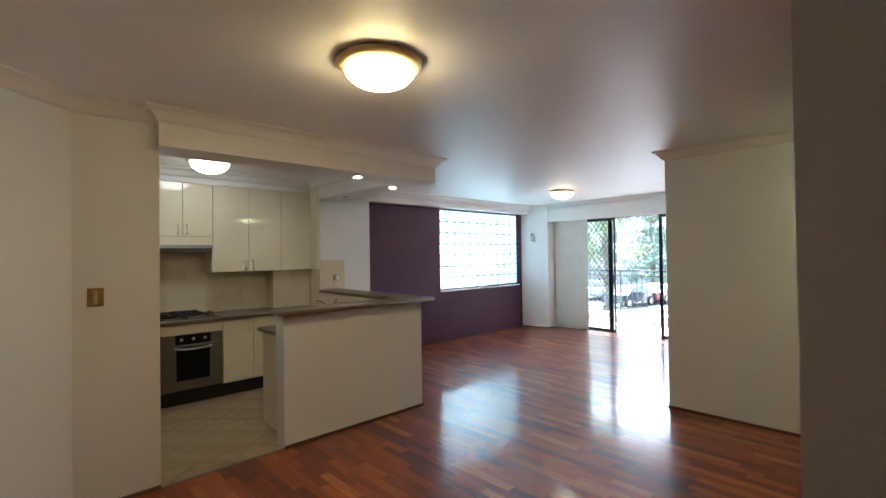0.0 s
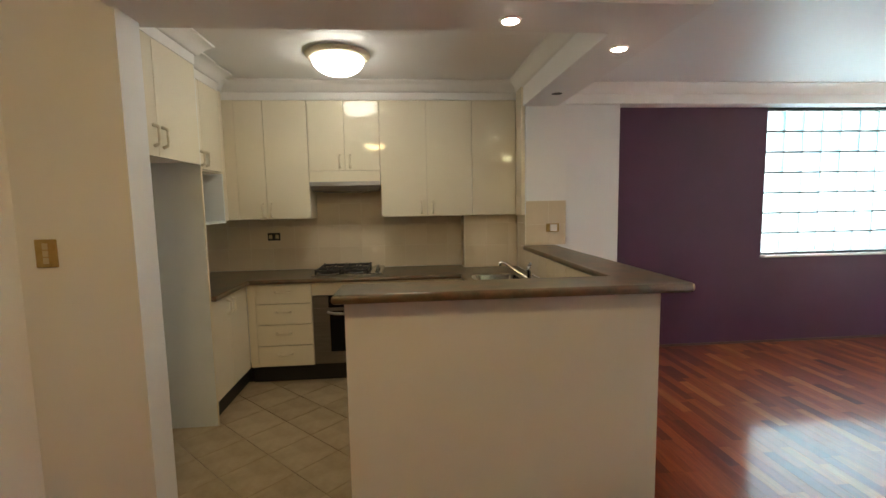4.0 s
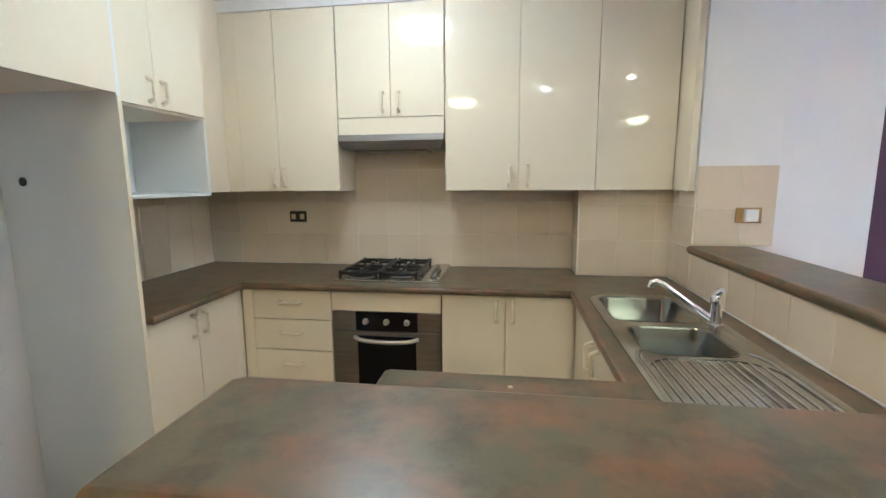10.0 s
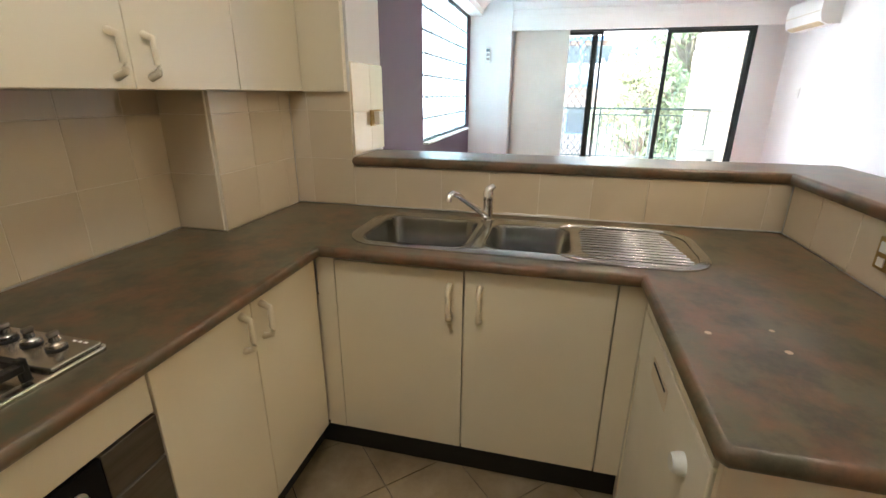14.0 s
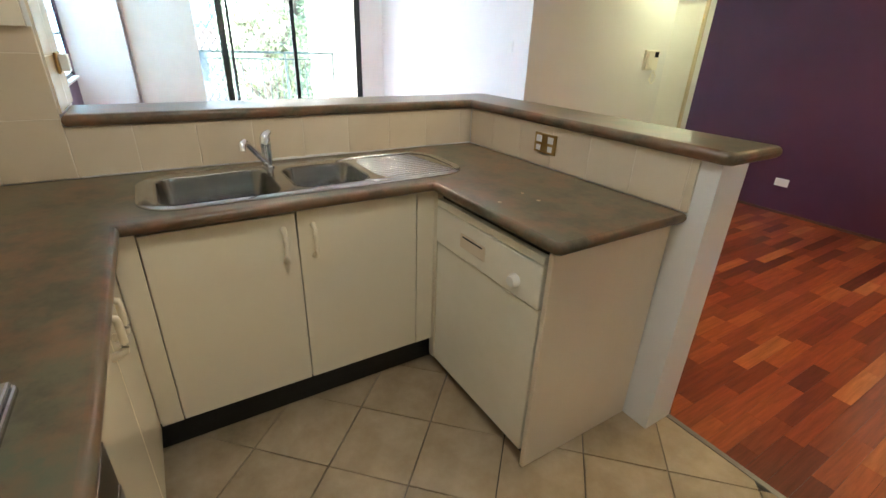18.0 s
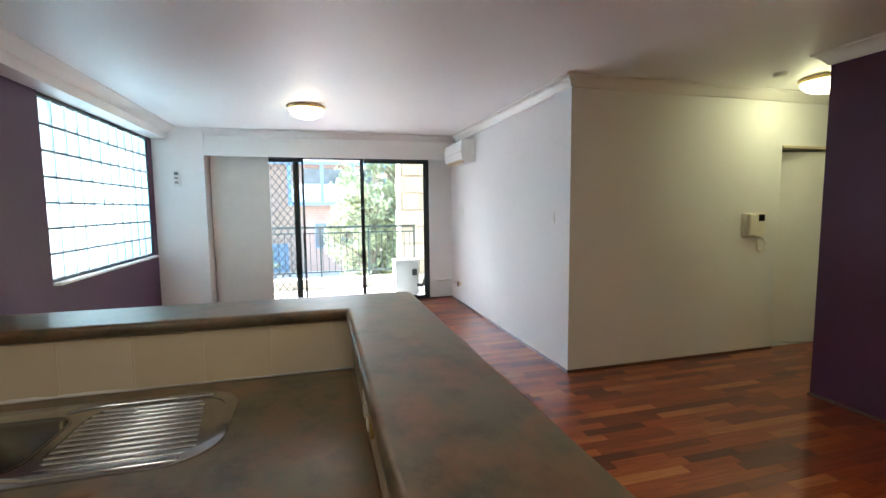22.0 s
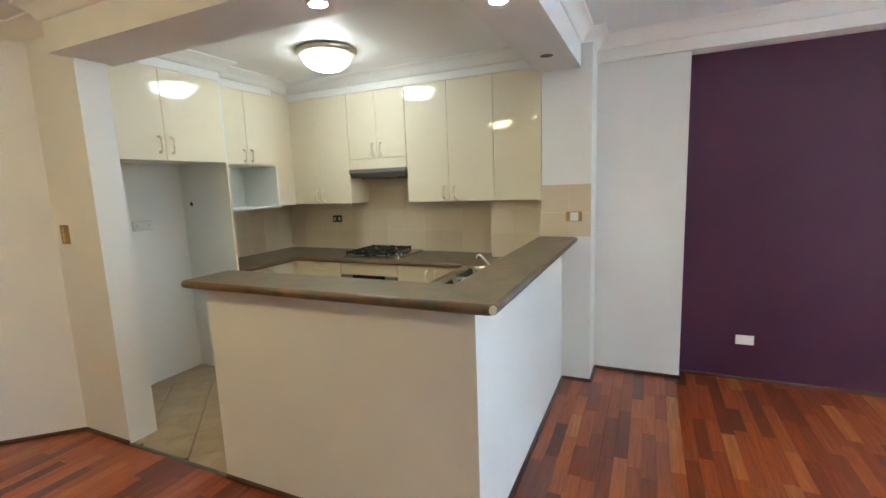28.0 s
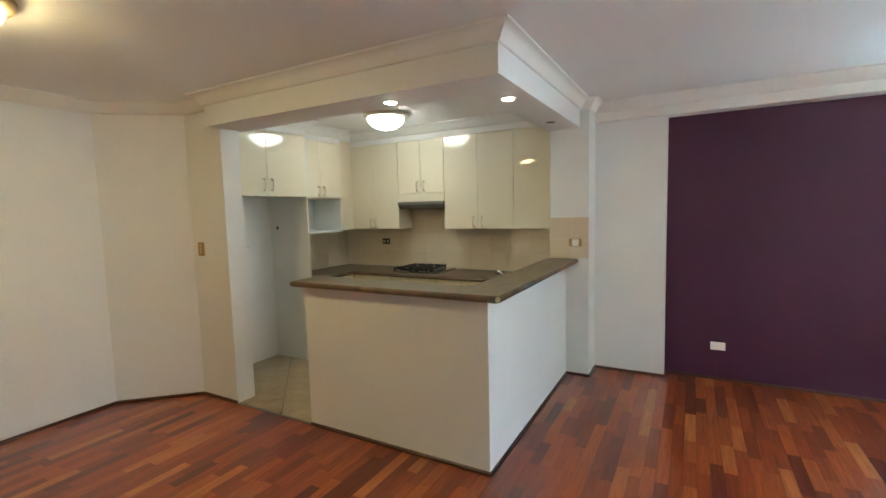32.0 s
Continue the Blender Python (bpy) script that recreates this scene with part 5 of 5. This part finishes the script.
bar_mesh = mesh_of("baluster", bars, RAIL, (10.48, 4.4, 0.16))
for k in range(48):
    y = 0.112 * k
    ob = new("baluster", bar_mesh)
    ob.parent = rl
    ob.location = (0, y, 0)
# sandstone pier at the balcony's end
pr = thing("sandstone_pier", (10.82, 2.25, -2.3), "sandstone block pier at the end of the balcony", "pier")
part("core", boxes((10.66, 11.2, 1.76, 2.74, -2.3, 2.38)), STONE_MORTAR, pr)
z, k = -2.3, 0
while z < 2.36:
    h_ = min(0.34, 2.38 - z)
    cutx = [1.74, 2.15 + 0.22 * (k % 2), 2.76 - 0.05 * (k % 2)]
    for a, b in zip(cutx, cutx[1:]):
        part("stone_block", rbox(10.635, 11.22, a + 0.006, b - 0.006, z + 0.009, z + h_ - 0.009, 0.015, 1), STONE, pr)
    z, k = z + 0.34, k + 1
# outdoor unit
ou = thing("outdoor_unit", (9.1, 3.01, -0.02), "white air conditioner outdoor unit on the balcony floor", "outdoor unit")
part("casing", rbox(8.98, 9.26, 2.75, 3.15, 0.03, 0.6, 0.012, 2), WHITE_PL, ou)
part("lid", rbox(8.965, 9.275, 2.735, 3.165, 0.6, 0.622, 0.008, 2), WHITE_PL, ou, "white lid")
part("grille_panel", rbox(8.974, 8.98, 2.79, 2.87, 0.36, 0.47, 0.002, 1), RAIL, ou, "grey vent panel")
part("foot", boxes((8.98, 9.26, 2.78, 2.83, -0.02, 0.03), (8.98, 9.26, 3.07, 3.12, -0.02, 0.03)), BLACK_PL, ou, "rubber foot")
part("pipe", tube([(9.0, 2.78, 0.2), (8.97, 2.71, 0.18), (8.97, 2.67, 0.22), (8.95, 2.655, 0.3)], 0.03, 10), COPPER, ou, "lagged pipe")
bl = thing("balcony_lamp", (9.7, 4.3, 2.38), "round white lamp on the balcony ceiling", "ceiling lamp")
part("shade", lathe(9.7, 4.3, [(0.15, 2.3795), (0.155, 2.34), (0.12, 2.3), (0.02, 2.285)], 28), WHITE_PL, bl, smooth=50)

# ---- outside ----
GZ = -2.3
structure("ground", boxes((-900, 900, -900, 900, GZ - 1, GZ)), CONCRETE, "pale concrete ground", "ground")
structure("road", boxes((13, 56, 7.6, 70, GZ + 0.004, GZ + 0.02)), ASPHALT, "asphalt car park", "car park")


def leaves(bm, centre, radii, n, size, rng):
    for _ in range(n):
        d = Vector((rng.gauss(0, 1), rng.gauss(0, 1), rng.gauss(0, 1)))
        d = d.normalized() * (rng.random() ** 0.4)
        p = Vector((centre[0] + d.x * radii[0], centre[1] + d.y * radii[1], centre[2] + d.z * radii[2]))
        q = Euler((rng.uniform(-1.2, 1.2), rng.uniform(-1.2, 1.2), rng.uniform(0, 6.3))).to_matrix()
        s = size * rng.uniform(0.6, 1.4)
        vs = [bm.verts.new(p + q @ Vector(c)) for c in ((-s, 0, 0), (0, -s * 0.45, s * 0.12), (s, 0, 0), (0, s * 0.45, s * 0.12))]
        bm.faces.new(vs)


def tree(at, height, spread, mat, seed, conifer=False, clumps=46, per=90, size=0.11, low=0.25):
    rng = random.Random(seed)
    tr = thing("tree", at, "tall dark green conifer" if conifer else "leafy green garden tree", "tree")
    x, y, z = at
    pts = [(x + 0.12 * math.sin(k * 1.3 + seed), y + 0.12 * math.cos(k * 1.7 + seed), z + height * 0.9 * k / 6) for k in range(7)]
    part("trunk", tube(pts, [0.2 * (1 - 0.85 * k / 6) * height / 7 for k in range(7)], 8), TRUNK, tr, smooth=50)
    crown, limbs = bmesh.new(), bmesh.new()
    for _ in range(clumps):
        h = rng.uniform(low, 1.0)
        reach = spread * ((1.05 - h) if conifer else math.sqrt(max(0.05, 1 - ((h - 0.6) / 0.48) ** 2))) * rng.uniform(0.25, 1.0)
        a = rng.uniform(0, 6.283)
        c = (x + reach * math.cos(a), y + reach * math.sin(a), z + h * height)
        root = (x, y, z + height * max(0.12, h - 0.22))
        mid = ((c[0] + root[0]) / 2, (c[1] + root[1]) / 2, (c[2] + root[2]) / 2 + 0.1)
        tube([root, mid, c], [0.05, 0.03, 0.012], 5, limbs)
        k = spread * rng.uniform(0.18, 0.32)
        leaves(crown, c, (k, k, k * (0.45 if conifer else 0.75)), per, size, rng)
    part("branchwork", limbs, TRUNK, tr)
    part("crown", crown, mat, tr)
    return tr


tree((16.2, 1.6, GZ), 7.1, 2.3, LEAF_A, 3, clumps=110, per=130, size=0.085, low=0.12)
tree((18.5, -1.6, GZ), 7.6, 2.4, LEAF_A, 5, clumps=60, per=100, size=0.1)
tree((15.4, 2.75, GZ), 4.5, 1.35, LEAF_C, 8, clumps=95, per=150, size=0.06, low=0.12)
tree((28.2, 8.9, GZ), 6.6, 2.3, LEAF_B, 11, True, clumps=120, per=150, size=0.1, low=0.08)
tree((26.5, 13.6, GZ), 9.6, 3.0, LEAF_C, 13, clumps=60, per=100, size=0.12, low=0.35)
tree((58.0, 37.0, GZ), 11.0, 3.4, LEAF_C, 17, clumps=60, per=90, size=0.2, low=0.25)
tree((47.0, 19.0, GZ), 11.0, 3.2, LEAF_B, 19, True, clumps=80, per=100, size=0.18, low=0.08)
tree((24.0, -4.5, GZ), 8.6, 3.0, LEAF_A, 23, clumps=60, per=90, size=0.13)


def window_in(parent, face, u0, u1, z0, z1, frame_mat):
    w = part("window", front_box(face, u0, u1, 0.005, 0.06, z0, z1), frame_mat, parent, "framed window")
    n = 2
    for k in range(n):
        a = u0 + (u1 - u0) * k / n + 0.07
        b = u0 + (u1 - u0) * (k + 1) / n - 0.07
        part("pane", front_box(face, a, b, 0.061, 0.075, z0 + 0.07, z1 - 0.07), FAR_PANE, w, "dark glass")
    return w


# brick block of flats with blue-framed balconies
BX = 30.0
bb = thing("apartment_building", (BX + 5, 0, GZ), "pale red brick flats with blue-framed balconies and white balustrades", "apartment building")
part("wall", boxes((BX, BX + 9, -16, 7.45, GZ, 4.15)), BRICKW, bb)
crs = bmesh.new()
zz = GZ + 0.1
while zz < 4.0:
    box(crs, BX - 0.02, BX - 0.001, -16, 7.45, zz, zz + 0.11)
    zz += 0.15
part("brick_course", crs, BRICKW, bb, "raised brick courses")
roof = part("roof", prism([(BX - 0.7, -16.6), (BX + 9.7, -16.6), (BX + 9.7, 8.05), (BX - 0.7, 8.05)], 4.15, 4.3), ROOFING, bb, "dark low roof")
part("fascia", boxes((BX - 0.74, BX - 0.701, -16.6, 8.05, 4.1, 4.32)), BLUE, roof, "blue painted fascia")
BFc = ("x", BX, -1)
window_in(bb, BFc, 2.0, 4.6, GZ + 1.4, GZ + 2.9, BLUE)
gd = part("garage_door", front_box(BFc, 6.15, 7.25, 0.021, 0.07, GZ + 0.02, -0.55), BLUE, bb, "pale blue garage door")
for k in range(4):
    part("panel", front_box(BFc, 6.2 + 0.255 * k, 6.43 + 0.255 * k, 0.0705, 0.085, GZ + 0.06, -0.6), BLUE, gd)
for y0 in (0.4, -7.4):
    bal = part("balcony", front_box(BFc, y0, y0 + 5.6, 0.022, 1.2, 1.78, 1.96), RENDER, bb, "balcony slab")
    part("balustrade", front_box(BFc, y0, y0 + 5.6, 1.1, 1.18, 2.0, 2.92), FAR_WALL, bal, "white balustrade panel")
    for k in range(4):
        part("blue_post", front_box(BFc, y0 + 1.8 * k, y0 + 1.8 * k + 0.2, 1.0, 1.22, 1.7, 4.12), BLUE, bal, "blue painted post")
    part("blue_beam", front_box(BFc, y0, y0 + 5.6, 1.02, 1.225, 1.7, 1.9), BLUE, bal, "blue painted beam")
    part("glass_door", front_box(BFc, y0 + 0.7, y0 + 4.8, 0.03, 0.08, 1.97, 3.9), FAR_PANE, bal, "dark glazed doors")

# pale block further off
pb = thing("apartment_building", (82, 44, GZ), "pale rendered block of flats behind the car park", "apartment building")
part("wall", boxes((76, 88, 18, 78, GZ, 17)), FAR_WALL, pb)
part("roof", boxes((75.5, 88.5, 17.5, 78.5, 17, 17.5)), ROOFING, pb, "flat roof")
PFc = ("x", 76.0, -1)
for fl in range(5):
    for k in range(11):
        y = 21 + 5.1 * k
        window_in(pb, PFc, y, y + 2.0, GZ + 1.8 + 3.6 * fl, GZ + 3.8 + 3.6 * fl, FAR_WALL)

# paling fence
fe = thing("paling_fence", (53, 26, GZ), "grey paling fence along the car park", "fence")
pl_mesh = mesh_of("paling", boxes((-0.02, 0.02, 0.01, 0.34, 0.02, 2.1)), FENCE)
for k in range(150):
    ob = new("paling", pl_mesh)
    ob.parent = fe
    ob.location = (0, -18 + 0.36 * k, 0.01 * math.sin(k * 5.1))
part("rail", boxes((53.03, 53.08, 8, 62, GZ + 0.5, GZ + 0.6), (53.03, 53.08, 8, 62, GZ + 1.6, GZ + 1.7)), FENCE, fe)


def car(at, heading, paint, label):
    c = thing("car", at, label, "car", "cars in the car park")
    m = pose(*at, 0, 0, heading)

    def tf(bm):
        bmesh.ops.transform(bm, verts=bm.verts, matrix=m)
        return bm
    side = [(-2.1, 0.3), (-2.15, 0.6), (-2.05, 0.85), (-1.3, 0.98), (-0.75, 1.4), (0.55, 1.44), (1.25, 1.02), (2.0, 0.88), (2.12, 0.55), (2.05, 0.28)]
    body = loft([[(x, y * (0.86 if z > 1.1 else 1.0), z) for x, z in side] for y in (-0.84, 0.84)], caps=(True, True))
    bmesh.ops.recalc_face_normals(body, faces=body.faces)
    bmesh.ops.bevel(body, geom=[e for e in body.edges if len(e.link_faces) == 2], offset=0.06, segments=2, affect="EDGES")
    bo = part("body", tf(body), paint, c, "", smooth=45)
    for s in (-1, 1):
        w = loft([[(x, s * y, z) for x, z, y in ((-1.15, 1.0, 0.845), (-0.7, 1.34, 0.755), (0.5, 1.37, 0.755), (1.05, 1.03, 0.845))],
                  [(x, s * (y + 0.012), z) for x, z, y in ((-1.15, 1.0, 0.845), (-0.7, 1.34, 0.755), (0.5, 1.37, 0.755), (1.05, 1.03, 0.845))]], caps=(True, True))
        part("side_window", tf(w), FAR_PANE, bo, "dark glass")
    for s, xs in ((1, ((1.24, 1.04), (0.6, 1.42))), (-1, ((-1.29, 1.0), (-0.79, 1.39)))):
        (xa, za), (xb, zb) = xs
        w = loft([[(xa, -0.7, za), (xa, 0.7, za), (xb, 0.62, zb), (xb, -0.62, zb)], [(xa + s * 0.03, -0.7, za + 0.03), (xa + s * 0.03, 0.7, za + 0.03), (xb + s * 0.03, 0.62, zb + 0.02), (xb + s * 0.03, -0.62, zb + 0.02)]], caps=(True, True))
        part("windscreen", tf(w), FAR_PANE, bo, "dark glass")
    for x in (-1.3, 1.3):
        for y in (-0.8, 0.8):
            wh = lathe(0, 0, [(0.31, -0.1), (0.33, -0.06), (0.33, 0.06), (0.31, 0.1)], 20)
            bmesh.ops.rotate(wh, verts=wh.verts, cent=(0, 0, 0), matrix=Euler((radians(90), 0, 0)).to_matrix())
            bmesh.ops.translate(wh, verts=wh.verts, vec=(x, y, 0.33))
            wo = part("wheel", tf(wh), RUBBER, c, "black tyre", smooth=40)
            ri = lathe(0, 0, [(0.2, -0.11), (0.2, 0.11)], 16)
            bmesh.ops.rotate(ri, verts=ri.verts, cent=(0, 0, 0), matrix=Euler((radians(90), 0, 0)).to_matrix())
            bmesh.ops.translate(ri, verts=ri.verts, vec=(x, y, 0.33))
            part("rim", tf(ri), STEEL, wo, "silver rim")


CAR_DARK = surface("dark_blue_car_paint", [(0.02, 0.03, 0.05), (0.03, 0.04, 0.06)], 3.0, 0.2, 0.05, 0.0, coat=0.6)
CAR_RED = surface("red_car_paint", [(0.3, 0.03, 0.03), (0.36, 0.04, 0.04)], 3.0, 0.2, 0.05, 0.0, coat=0.6)
CAR_SILVER = surface("silver_car_paint", [(0.4, 0.41, 0.42), (0.5, 0.51, 0.52)], 3.0, 0.25, 0.05, 0.0, metal=0.6, coat=0.6)
car((32.2, 14.8, GZ + 0.02), 170, CAR_DARK, "dark blue hatchback parked outside")
car((36.0, 14.2, GZ + 0.02), 5, CAR_RED, "red car parked by the fence")
car((34.6, 9.4, GZ + 0.02), 172, CAR_DARK, "dark sedan parked by the fence")
car((36.0, 19.0, GZ + 0.02), 8, CAR_SILVER, "silver car parked outside")

# ---- kitchen wall tiles ----
TS = 0.205
TILE_MESH = {}


def tile_at(parent, face, u0, u1, z0, z1):
    """A glazed tile from u0 to u1; alike tiles share one mesh."""
    w, h_ = round(u1 - u0, 3), round(z1 - z0, 3)
    if w < 0.02 or h_ < 0.02:
        return
    key = (face[0], face[2], w, h_)
    if key not in TILE_MESH:
        TILE_MESH[key] = mesh_of("tile", front_box((face[0], 0, face[2]), -w / 2 + 0.0012, w / 2 - 0.0012, 0.001, 0.008, -h_ / 2 + 0.0012, h_ / 2 - 0.0012, 0.0014), WTILE)
    ob = new("tile", TILE_MESH[key])
    ob.parent = parent
    ob.location = front_point(face, (u0 + u1) / 2, 0, (z0 + z1) / 2)


def tiled(parent, face, u0, u1, z0, z1, start=None, zs=BZ):
    us = [u0]
    u = (start if start is not None else u0)
    while u <= u0 + 1e-6:
        u += TS
    while u < u1 - 0.015:
        us.append(u)
        u += TS
    us.append(u1)
    zz_ = [z0]
    z = zs
    while z <= z0 + 1e-6:
        z += TS
    while z < z1 - 0.015:
        zz_.append(z)
        z += TS
    zz_.append(z1)
    for a, b in zip(us, us[1:]):
        for c, d in zip(zz_, zz_[1:]):
            tile_at(parent, face, a, b, c, d)
    part("grout", front_box(face, u0, u1, 0.0004, 0.0062, z0, z1), GROUT, parent, "pale grout")


tiled(wall_kitchen_back, ("y", KY, -1), KX, 1.45, BZ, UB, 0.41)
tiled(wall_kitchen_back, ("y", KY, -1), 1.45, 2.07, BZ, 1.675, 1.45)
tiled(wall_kitchen_back, ("y", KY, -1), 2.07, 2.83, BZ, UB, 2.07)
tiled(wall_kitchen_left, ("x", KX, 1), 5.167, KY - 0.01, BZ, 1.374, 5.2)
nib_tiles = bpy.data.objects["wall_nib"]
tiled(nib_tiles, ("y", 6.225, -1), 2.83, 3.322, BZ, UB)
tiled(nib_tiles, ("x", 2.83, -1), 6.23, KY - 0.01, BZ, UB)
tiled(column_kitchen, ("x", 3.33, -1), 5.93, 6.217, BZ, UB, 5.93)
tiled(column_kitchen, ("y", 5.93, -1), 3.33, 3.685, BARZ + 0.001, 1.505, 3.53, 1.095)
tiled(bar_wall, ("x", 3.33, -1), 4.229, 5.93, BZ, 1.077, 4.3)
tiled(bar_wall, ("y", 4.22, 1), 2.072, 3.322, BZ, 1.077, 2.1)

# ---- kitchen floor tiles, laid on the diagonal ----
floor_ob = bpy.data.objects["floor"]


def clip_poly(poly, x0, x1, y0, y1):
    for axis, lim, keep_less in ((0, x0, False), (0, x1, True), (1, y0, False), (1, y1, True)):
        out = []
        for i, p in enumerate(poly):
            q = poly[(i + 1) % len(poly)]
            ip, iq = ((p[axis] <= lim) == keep_less), ((q[axis] <= lim) == keep_less)
            if ip:
                out.append(p)
            if ip != iq:
                t = (lim - p[axis]) / (q[axis] - p[axis])
                out.append((p[0] + t * (q[0] - p[0]), p[1] + t * (q[1] - p[1])))
        poly = out
        if len(poly) < 3:
            return []
    return poly


FS = 0.297
R2 = math.sqrt(0.5)
full_tile = mesh_of("floor_tile", prism([(0, -FS * R2 + 0.003), (FS * R2 - 0.003, 0), (0, FS * R2 - 0.003), (-FS * R2 + 0.003, 0)], -0.01, 0.0, 0.0015, 1, True), FTILE)
for i in range(-14, 15):
    for j in range(-14, 15):
        cx, cy = 2.467 + (i - j) * FS * R2, 5.37 + (i + j) * FS * R2 + FS * R2
        d = FS * R2 - 0.003
        poly = clip_poly([(cx, cy - d), (cx + d, cy), (cx, cy + d), (cx - d, cy)], KX + 0.002, 2.88, 4.085, 5.93)
        if len(poly) < 3:
            continue
        inside = KX < cx - d and cx + d < 2.88 and 4.085 < cy - d and cy + d < 5.93
        if inside:
            ob = new("floor_tile", full_tile)
            ob.parent = floor_ob
            ob.location = (cx, cy, 0)
        else:
            area = abs(sum(poly[k][0] * poly[(k + 1) % len(poly)][1] - poly[(k + 1) % len(poly)][0] * poly[k][1] for k in range(len(poly)))) / 2
            if area > 0.0015:
                part("floor_tile", prism(poly, -0.01, 0.0), FTILE, floor_ob)
structure("floor_trim", rbox(1.14, 2.005, 4.06, 4.085, -0.01, 0.004, 0.002, 1), STEEL_DULL, "metal strip between tiles and timber", "floor trim")

# ---- strip timber floor ----
SW = 0.0715
rng = random.Random(77)


def runs_at(x):
    if x < -0.1:
        return [(SOUTH, 2.0)]
    if x < 0.16:
        return [(SOUTH, 3.5)]
    if x < 0.675:
        return [(SOUTH, 3.61 + (x - 0.16) * 0.9)]
    if x < 1.14:
        return [(SOUTH, 4.07)]
    if x < 1.47:
        return [(SOUTH, 4.062)]
    if x < 2.005:
        return [(0.66, 4.062)]
    if x < 3.475:
        return [(QY, 4.075)]
    if x < 3.685:
        return [(QY, 5.94)]
    if x < 4.16:
        return [(QY, PY)]
    if x < HX + 0.02:
        return [(-1.46, PY)]
    if x < 8.4:
        return [(AY, PY)]
    return [(AY, 5.79)]


near, rest_v, rest_f = [], [], []
x = WEST
while x < DX + 0.02:
    for y0, y1 in runs_at(x + SW / 2):
        y = y0 - rng.uniform(0, 0.4)
        while y < y1:
            ln = rng.choice((0.28, 0.36, 0.45, 0.45, 0.54))
            a, b = max(y, y0), min(y + ln, y1)
            if b - a > 0.02:
                cx, cy = x + SW / 2, (a + b) / 2
                if 4.15 < cx < 5.2 and 1.4 < cy < 6.1 and abs(b - a - ln) < 1e-6 and len(near) < 300:
                    near.append((cx, cy, ln))
                else:
                    o = len(rest_v)
                    g, c = 0.0001, 0.0004
                    xa, xb, ya, yb = x + g, x + SW - g, a + g, b - g
                    rest_v += [(xa, ya, -0.006), (xb, ya, -0.006), (xb, yb, -0.006), (xa, yb, -0.006),
                               (xa + c, ya + c, 0), (xb - c, ya + c, 0), (xb - c, yb - c, 0), (xa + c, yb - c, 0)]
                    rest_f += [(o + 4, o + 5, o + 6, o + 7), (o, o + 1, o + 5, o + 4), (o + 1, o + 2, o + 6, o + 5), (o + 2, o + 3, o + 7, o + 6), (o + 3, o, o + 4, o + 7)]
            y += ln
    x += SW
me = bpy.data.meshes.new("timber_strips")
me.from_pydata(rest_v, [], rest_f)
me.materials.append(WOOD)
strips = new("timber_strips", me)
strips.parent = floor_ob
tagged(strips, "glossy red strip timber flooring", "", "", "stuff")
STRIP = {}
for cx, cy, ln in near:
    if ln not in STRIP:
        g, c = 0.0001, 0.0004
        xa, xb, ya, yb = -SW / 2 + g, SW / 2 - g, -ln / 2 + g, ln / 2 - g
        sm = bpy.data.meshes.new("strip")
        sm.from_pydata([(xa, ya, -0.006), (xb, ya, -0.006), (xb, yb, -0.006), (xa, yb, -0.006), (xa + c, ya + c, 0), (xb - c, ya + c, 0), (xb - c, yb - c, 0), (xa + c, yb - c, 0)],
                       [], [(4, 5, 6, 7), (0, 1, 5, 4), (1, 2, 6, 5), (2, 3, 7, 6), (3, 0, 4, 7)])
        sm.materials.append(WOOD_PIECE)
        STRIP[ln] = sm
    ob = new("strip", STRIP[ln])
    ob.parent = floor_ob
    ob.location = (cx, cy, 0)
